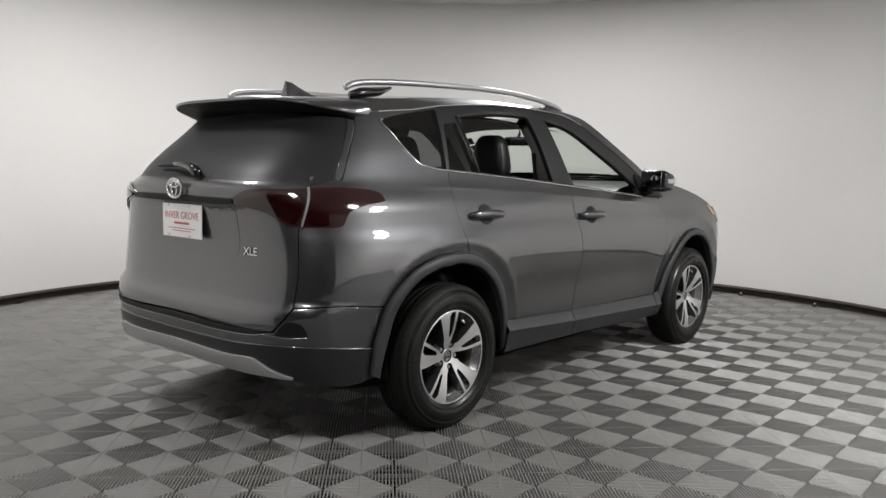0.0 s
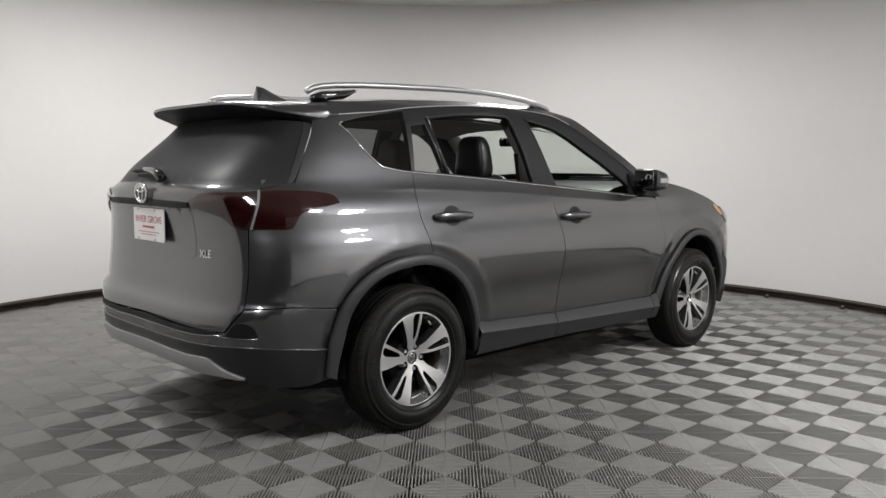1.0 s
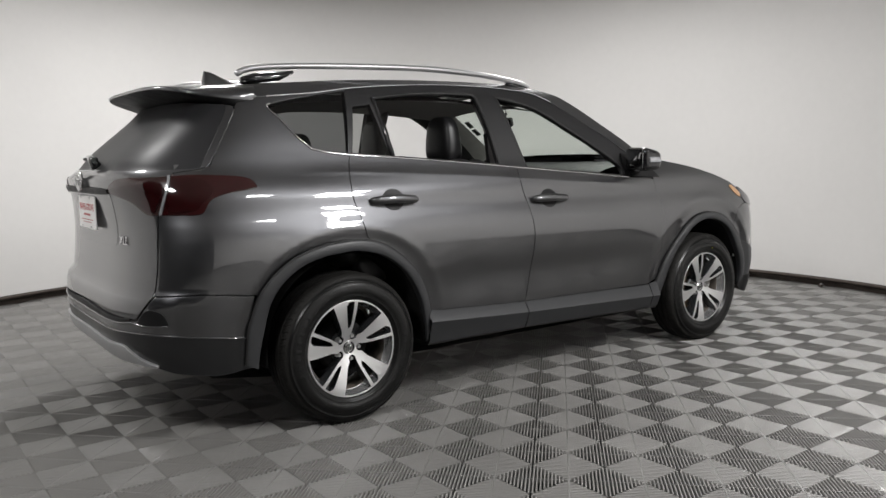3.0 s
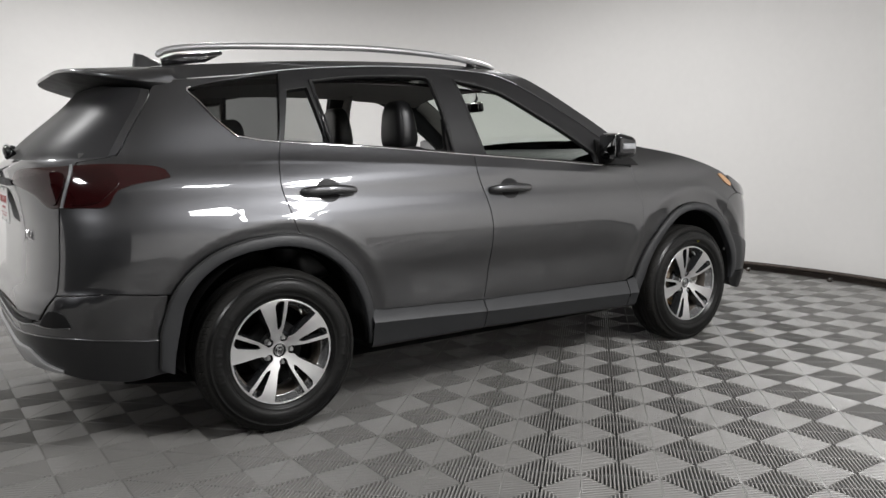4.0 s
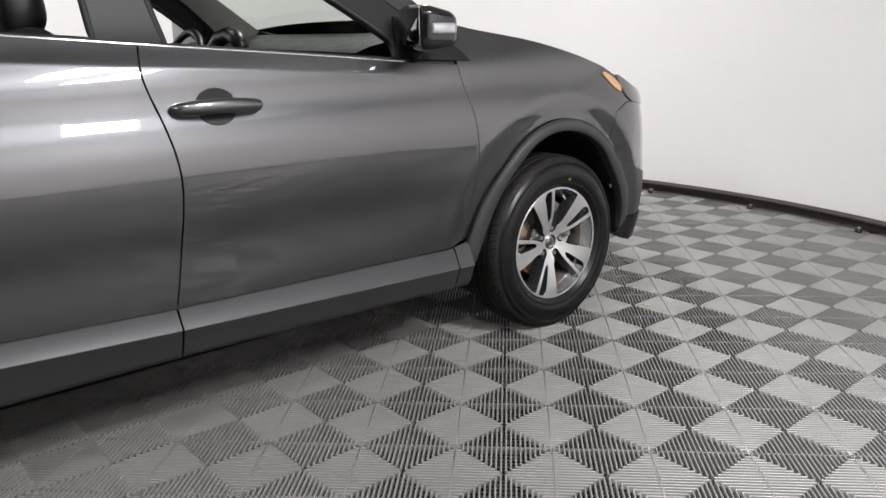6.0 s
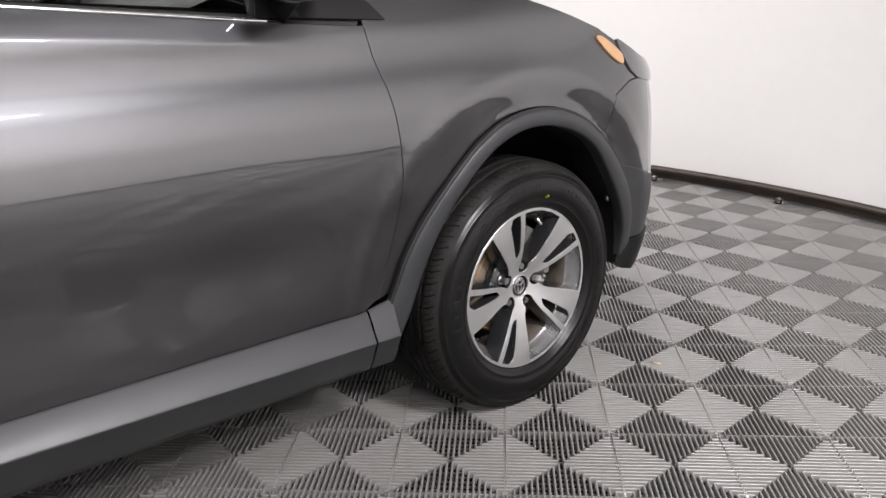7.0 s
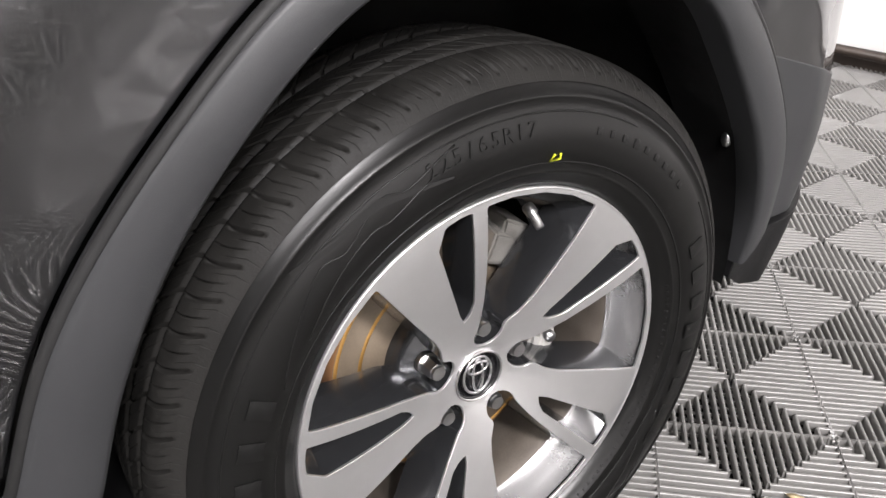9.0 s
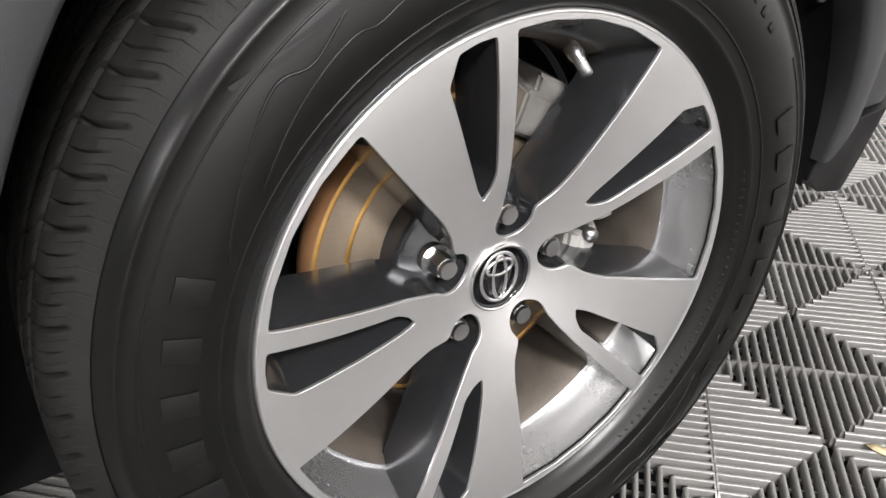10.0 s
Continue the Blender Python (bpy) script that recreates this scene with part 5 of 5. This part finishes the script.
# shares of one pitch: a wide cut at 0, a narrow one at a half, hairlines between
CUTS = ((0.0, 0.060, 0.0085), (0.5, 0.026, 0.0050), (0.25, 0.012, 0.0016), (0.75, 0.012, 0.0016))
columns, cut_depth, cut_kind = [], [], []
for k, (c, w, d) in enumerate(CUTS):
    for o, full_ in ((-1.9, 0), (-1.2, 0), (-0.85, 1), (0.0, 1), (0.85, 1), (1.2, 0), (1.9, 0)):
        columns.append(c + o * w), cut_depth.append(d * full_), cut_kind.append(k)
order = np.argsort(columns)
columns, cut_depth, cut_kind = (np.array(q)[order] for q in (columns, cut_depth, cut_kind))
rows_y = np.array([-0.1065, -0.104, -0.101, -0.098, -0.095, -0.091, -0.087, -0.083, -0.078, -0.073, -0.068, -0.064, -0.0615, -0.0600, -0.0575, -0.0550, -0.0535, -0.049, -0.044, -0.040, -0.035, -0.030, -0.026, -0.0240, -0.0205, -0.0170, -0.015, -0.010, -0.005])
rows_y = np.concatenate((rows_y, [0.0], -rows_y[::-1]))
ROUND = np.array([(p + c) / PITCHES for p in range(PITCHES) for c in columns])
ROUND_D, ROUND_K = np.tile(cut_depth, PITCHES), np.tile(cut_kind, PITCHES)
tread_rows = []
for y in rows_y:
    a = abs(y)
    if a > 0.0575:
        t = min(max((a - 0.062) / 0.036, 0), 1)
        slide = 0.40 * t * t
        reach = {0: (0.062, 0.098), 1: (0.062, 0.094), 2: (0.084, 0.103), 3: (0.084, 0.103)}
        cut = np.array([ROUND_D[i] * (math.sin(math.pi * min(max((a - reach[k][0]) / (reach[k][1] - reach[k][0]), 0), 1)) ** 0.4 if reach[k][0] < a < reach[k][1] else 0) for i, k in enumerate(ROUND_K)])
    else:
        slide = (a - 0.054) * 26 if a > 0.0205 else -0.75 + (a - 0.0165) * 34
        edge_ = (a > 0.044 or 0.024 < a < 0.034 or 0.008 < a < 0.017)
        cut = ROUND_D * np.where(ROUND_K == 0, 0.7 if edge_ else 0.15, np.where(ROUND_K == 1, 0.8 if not edge_ else 0.2, 0.0))
    ring = max(math.exp(-((a - c) / w) ** 4) for c, w in ((0.0575, 0.0030), (0.0205, 0.0036)))
    r = np.interp(a, *zip(*CROWN)) - np.maximum(cut, 0.0080 * ring)
    ang = 2 * math.pi * (ROUND - slide / PITCHES + (0.4 / PITCHES if y > 0 else 0))
    tread_rows.append(np.stack((r * np.cos(ang), np.full(len(r), y * 0.905), r * np.sin(ang)), -1))
sheet("tread", flatten(np.array(tread_rows).transpose(1, 0, 2)), TREAD, tyre, "worn tread with bowed cross grooves", closed_u=True)


def on_sidewall(r, deg, turn=0.0, lift=0.0006):
    """A frame on the outer sidewall, upright along the radius."""
    y = float(np.interp(r, [p[0] for p in SIDE], [p[1] for p in SIDE])) - lift
    a = radians(deg)
    rad, tan = Vector((math.cos(a), 0, math.sin(a))), Vector((math.sin(a), 0, -math.cos(a)))
    e = 0.004
    slope = (np.interp(r + e, [p[0] for p in SIDE], [p[1] for p in SIDE]) - np.interp(r - e, [p[0] for p in SIDE], [p[1] for p in SIDE])) / (2 * e)
    up = (rad + Vector((0, float(slope), 0))).normalized()
    out = tan.cross(up)
    m = Matrix.Identity(4)
    for i, col in enumerate((tan, up, out)):
        for j in range(3):
            m[j][i] = col[j]
    m.translation = Vector((r * math.cos(a), y, r * math.sin(a)))
    return m @ Matrix.Rotation(radians(turn), 4, "Z")


def text_mesh(text, size, depth):
    cu = bpy.data.curves.new("lettering", "FONT")
    cu.body, cu.size, cu.align_x, cu.align_y, cu.extrude = text, size, "CENTER", "CENTER", depth
    tmp = new("lettering", cu)
    me = bpy.data.meshes.new_from_object(tmp.evaluated_get(bpy.context.evaluated_depsgraph_get()))
    bpy.data.objects.remove(tmp)
    return me


def arc_text(text, r, deg, size, pitch, name, label):
    bm = bmesh.new()
    for i, ch in enumerate(text):
        if ch == " ":
            continue
        me = text_mesh(ch, size, 0.0005)
        me.transform(on_sidewall(r, deg - (i - (len(text) - 1) / 2) * pitch))
        bm.from_mesh(me)
        bpy.data.meshes.remove(me)
    return part(name, bm, TYRE_MARK, tyre, label)


arc_text("225/65R17", 0.293, 97, 0.020, 2.6, "size_marking", "raised size marking 225/65R17")
# the maker's name stands as plain raised blocks
def raised_blocks(deg0, deg1, n, r, w, h, name):
    if n > 12:
        whole = bmesh.new()
    for i, d in enumerate(np.linspace(deg0, deg1, n)):
        tall = h * (1.0 if i == 3 else 0.72)
        b = block((w, tall, 0.0011), 0.0005, 2)
        b.transform(on_sidewall(r, d))
        if n <= 12:
            part(name, b, TYRE_MARK, tyre, "plain raised block")
            continue
        inner = bpy.data.meshes.new("tmp")
        b.to_mesh(inner)
        b.free()
        whole.from_mesh(inner)
        bpy.data.meshes.remove(inner)
    if n > 12:
        tagged(part(name, whole, TYRE_MARK, tyre, "row of tiny raised blocks"), kind="stuff")


raised_blocks(212, 156, 8, 0.284, 0.018, 0.032, "raised_block")
raised_blocks(20, -36, 8, 0.284, 0.018, 0.032, "raised_block")
raised_blocks(70, 40, 9, 0.291, 0.007, 0.010, "fine_block")
raised_blocks(12, -60, 34, 0.2435, 0.0035, 0.005, "fine_block")
# fine ridges on the sidewall: a ring near the rim and swept lines
def ridge(name, pts, thick, closed=False):
    rows = smooth(pts, closed, per=5)
    tube(name, [tuple(on_sidewall(r, d, 0, -0.0002).translation) for r, d in rows], thick, TYRE_MARK, tyre, "thin raised ridge", sides=6, closed=closed, up=(0, 1, 0))


ridge("sidewall_ring", [(0.2585, d) for d in range(0, 366, 6)], 0.0011)
for base in (0, 180):
    ridge("sidewall_ridge", [(0.268, 152 + base), (0.284, 140 + base), (0.296, 131 + base), (0.288, 126 + base), (0.300, 117 + base), (0.292, 112 + base), (0.303, 102 + base)], 0.0011)
    ridge("sidewall_ridge", [(0.266, 142 + base), (0.278, 130 + base), (0.283, 121 + base), (0.279, 117 + base), (0.287, 108 + base)], 0.0010)
    ridge("sidewall_ridge", [(0.3065, d + base) for d in range(60, 216, 6)], 0.0010)
# swept wedge on the upper sidewall
for base in (118, 298):
    bm = bmesh.new()
    pts = [(0.312, 134), (0.300, 128), (0.296, 118), (0.278, 104), (0.280, 104), (0.302, 117), (0.306, 128), (0.3145, 134)]
    vs = [bm.verts.new(on_sidewall(r, d - 118 + base, 0, 0.0012).translation) for r, d in pts]
    bm.faces.new(vs)
    part("sidewall_wedge", bm, TYRE_MARK, tyre)
chalk = tube("chalk_mark", [tuple(on_sidewall(0.268, 80.5, 0, 0.0012).translation), tuple(on_sidewall(0.261, 81.0, 0, 0.0012).translation), tuple(on_sidewall(0.263, 78.6, 0, 0.0012).translation), tuple(on_sidewall(0.268, 79.0, 0, 0.0012).translation)], 0.0013, YELLOW, tyre, "yellow chalk mark", sides=6)

wheel.matrix_local = pose(1.33, -0.785, 0.352)
for wx, wy, deg, turn in ((-1.33, -0.785, 0, 14), (1.33, 0.785, 180, 30), (-1.33, 0.785, 180, 50)):
    made = copy_thing(wheel, pose(wx, wy, 0.352, 0, 0, deg) @ pose(0, 0, 0, 0, turn, 0))
    if wx < 0:
        # rear brakes and hot rings go; the chalk mark is on the front tyre alone
        for ob in [o for o in made.children_recursive if o.name.split(".")[0] in ("heat_ring", "rust_edge", "chalk_mark", "brake_disc", "disc_hat", "caliper", "caliper_bracket", "bracket_arm", "caliper_bolt")]:
            bpy.data.objects.remove(ob)
        # black dish added in place of the shade deep inside the rear wheels
        shade_dish = sheet("brake_drum", spin([(0.030, -0.022), (0.070, -0.020), (0.112, -0.014), (0.124, -0.006), (0.128, 0.03)], 60), LINER, made, "black dish standing in for the shade in the rear wheel", closed_u=True)


# ---- the tiled floor ----
T, TURN = 0.2836, radians(-44.18)
ORIGIN = (0.1754, -1.5634)
RIBS = 20


def rib(x0, x1, y0, y1, z0, z1, cross=False):
    """A rounded rib along y."""
    w = x1 - x0
    prof = ((x0, z0), (x0, z1 - 0.42 * w), (x0 + 0.10 * w, z1 - 0.20 * w), (x0 + 0.28 * w, z1 - 0.05 * w), (x0 + 0.5 * w, z1), (x1 - 0.28 * w, z1 - 0.05 * w), (x1 - 0.10 * w, z1 - 0.20 * w), (x1, z1 - 0.42 * w), (x1, z0))
    if cross:
        prof = ((x0, z0), (x0, z1), (x1, z1), (x1, z0))
    n = len(prof)
    v = [(x, y, z) for y in (y0, y1, y0, y1) for x, z in prof]
    f = [(i, i + 1, n + i + 1, n + i) for i in range(n - 1)]
    f += [tuple(range(3 * n - 1, 2 * n - 1, -1)), tuple(range(3 * n, 4 * n))]
    return v, f


def tile_geometry(fine):
    verts, faces = [], []
    p = T / RIBS
    for q in range(4):
        c, s = [(1, 0), (0, 1), (-1, 0), (0, -1)][q]
        bars = []
        for i in range(RIBS):
            x = (i - (RIBS - 1) / 2) * p
            reach = T / 2 - abs(x) - 0.0015
            if reach > 0.004:
                bars.append(rib(x - 0.205 * p, x + 0.205 * p, -T / 2 + 0.0012, -T / 2 + reach, -0.019, 0.0))
        # edge web and the cross webs below
        webs = [(k + 0.5) * 1.35 * p for k in range(int(T / 2 / (1.35 * p)))] if fine else [0.03, 0.08]
        for d in webs:
            half = T / 2 - d - 0.003
            if half > 0.004:
                v, f = rib(-half, half, 0, 1, 0, 1, True)
                v = [(x, -T / 2 + d - 0.0011 + 0.0022 * y, -0.0195 + 0.0055 * z) for x, y, z in v]
                bars.append((v, f))
        v, f = rib(-T / 2 + 0.001, T / 2 - 0.001, 0, 1, 0, 1, True)
        bars.append(([(x, -T / 2 + 0.0004 + 0.0022 * y, -0.018 + 0.0165 * z) for x, y, z in v], f))
        for v, f in bars:
            n = len(verts)
            verts += [(c * x - s * y, s * x + c * y, z) for x, y, z in v]
            faces += [tuple(n + k for k in g) for g in f]
    return verts, faces


m, n_, l_, b_ = nodes_of("tile_plastic")
info, co = n_.new("ShaderNodeObjectInfo"), n_.new("ShaderNodeTexCoord")
geo = n_.new("ShaderNodeNewGeometry")
n1, n2 = n_.new("ShaderNodeTexNoise"), n_.new("ShaderNodeTexNoise")
n1.inputs["Scale"].default_value, n2.inputs["Scale"].default_value = 1.7, 60.0
n1.inputs["Detail"].default_value = 6
l_.new(geo.outputs["Position"], n1.inputs["Vector"])
l_.new(geo.outputs["Position"], n2.inputs["Vector"])
ad = n_.new("ShaderNodeMath")
ad.operation = "MULTIPLY_ADD"
ad.inputs[1].default_value = 0.35
l_.new(n2.outputs[0], ad.inputs[0])
l_.new(n1.outputs[0], ad.inputs[2])
mr = n_.new("ShaderNodeMapRange")
mr.inputs[1].default_value, mr.inputs[2].default_value, mr.inputs[3].default_value, mr.inputs[4].default_value = 0.4, 0.95, 0.86, 1.14
l_.new(ad.outputs[0], mr.inputs[0])
sc = n_.new("ShaderNodeVectorMath")
sc.operation = "SCALE"
sc.inputs[0].default_value = (0.205, 0.200, 0.191)
l_.new(mr.outputs[0], sc.inputs["Scale"])
l_.new(sc.outputs[0], b_.inputs["Base Color"])
b_.inputs["Roughness"].default_value = 0.34
b_.inputs["Specular IOR Level"].default_value = 1.0
TILE = m

floor = link("floor", [(hx0, hy0, -0.020), (hx1, hy0, -0.020), (hx1, hy1, -0.020), (hx0, hy1, -0.020)], [(0, 1, 2, 3)], UNDERLAY, flat=True)
tagged(floor, "grey ribbed interlocking plastic floor tiles", "floor", kind="structure")
places = []
for a in range(-40, 41):
    for b in range(-40, 41):
        u, v = (a + 0.5) * T, (b + 0.5) * T
        x = ORIGIN[0] + u * math.cos(TURN) - v * math.sin(TURN)
        y = ORIGIN[1] + u * math.sin(TURN) + v * math.cos(TURN)
        if math.hypot(x - CX, y) < R_WALL + 0.1 or (-5.9 < x < 3.9 and -6.5 < y < 0):
            places.append((x, y))
places.sort(key=lambda q: math.hypot(q[0] - 1.0, q[1] + 1.3))
TV, TF = tile_geometry(True)
tile_mesh = bpy.data.meshes.new("tile")
tile_mesh.from_pydata(TV, [], TF)
tile_mesh.materials.append(TILE)
tile_mesh.polygons.foreach_set("use_smooth", [len(p.vertices) == 4 for p in tile_mesh.polygons])
for x, y in places[:300]:
    ob = new("tile", tile_mesh)
    ob.parent = floor
    ob.matrix_local = Matrix.Translation((x, y, 0)) @ Matrix.Rotation(TURN, 4, "Z")
TV, TF = tile_geometry(False)
base = np.array(TV)
c, s = math.cos(TURN), math.sin(TURN)
base = np.column_stack((base[:, 0] * c - base[:, 1] * s, base[:, 0] * s + base[:, 1] * c, base[:, 2]))
rest = np.concatenate([base + (x, y, 0) for x, y in places[300:]])
loops_ = np.concatenate([np.array(f) for f in TF])
sizes_ = np.array([len(f) for f in TF])
count_ = len(places) - 300
me = bpy.data.meshes.new("tiles")
me.vertices.add(len(rest))
me.vertices.foreach_set("co", rest.ravel())
allloops = (loops_[None, :] + np.arange(count_)[:, None] * len(TV)).ravel()
me.loops.add(len(allloops))
me.loops.foreach_set("vertex_index", allloops.astype(np.int32))
allsizes = np.tile(sizes_, count_)
me.polygons.add(len(allsizes))
me.polygons.foreach_set("loop_start", np.concatenate(([0], np.cumsum(allsizes)[:-1])).astype(np.int32))
me.update(calc_edges=True)
me.materials.append(TILE)
me.polygons.foreach_set("use_smooth", allsizes == 4)
far = new("tiles", me)
far.parent = floor
tagged(far, "grey ribbed floor tiles farther off", kind="stuff")

# a scrap of dry leaf by the front wheel
bm = bmesh.new()
leaf_pts = [(0, 0), (0.012, 0.006), (0.026, 0.007), (0.040, 0.003), (0.030, -0.006), (0.014, -0.007)]
lo = [bm.verts.new((x, y, 0.0012 + 0.002 * math.sin(x * 90))) for x, y in leaf_pts]
hi = [bm.verts.new((x, y, 0.0022 + 0.002 * math.sin(x * 90))) for x, y in leaf_pts]
bm.faces.new(hi)
bm.faces.new(list(reversed(lo)))
for i in range(len(lo)):
    bm.faces.new((lo[i], lo[(i + 1) % len(lo)], hi[(i + 1) % len(lo)], hi[i]))
scrap = part("leaf", bm, LEAF)
tagged(scrap, "scrap of pale dry leaf lying on the tiles", "leaf")
scrap.matrix_world = pose(1.80, -0.965, 0.0, 0, 0, -70)
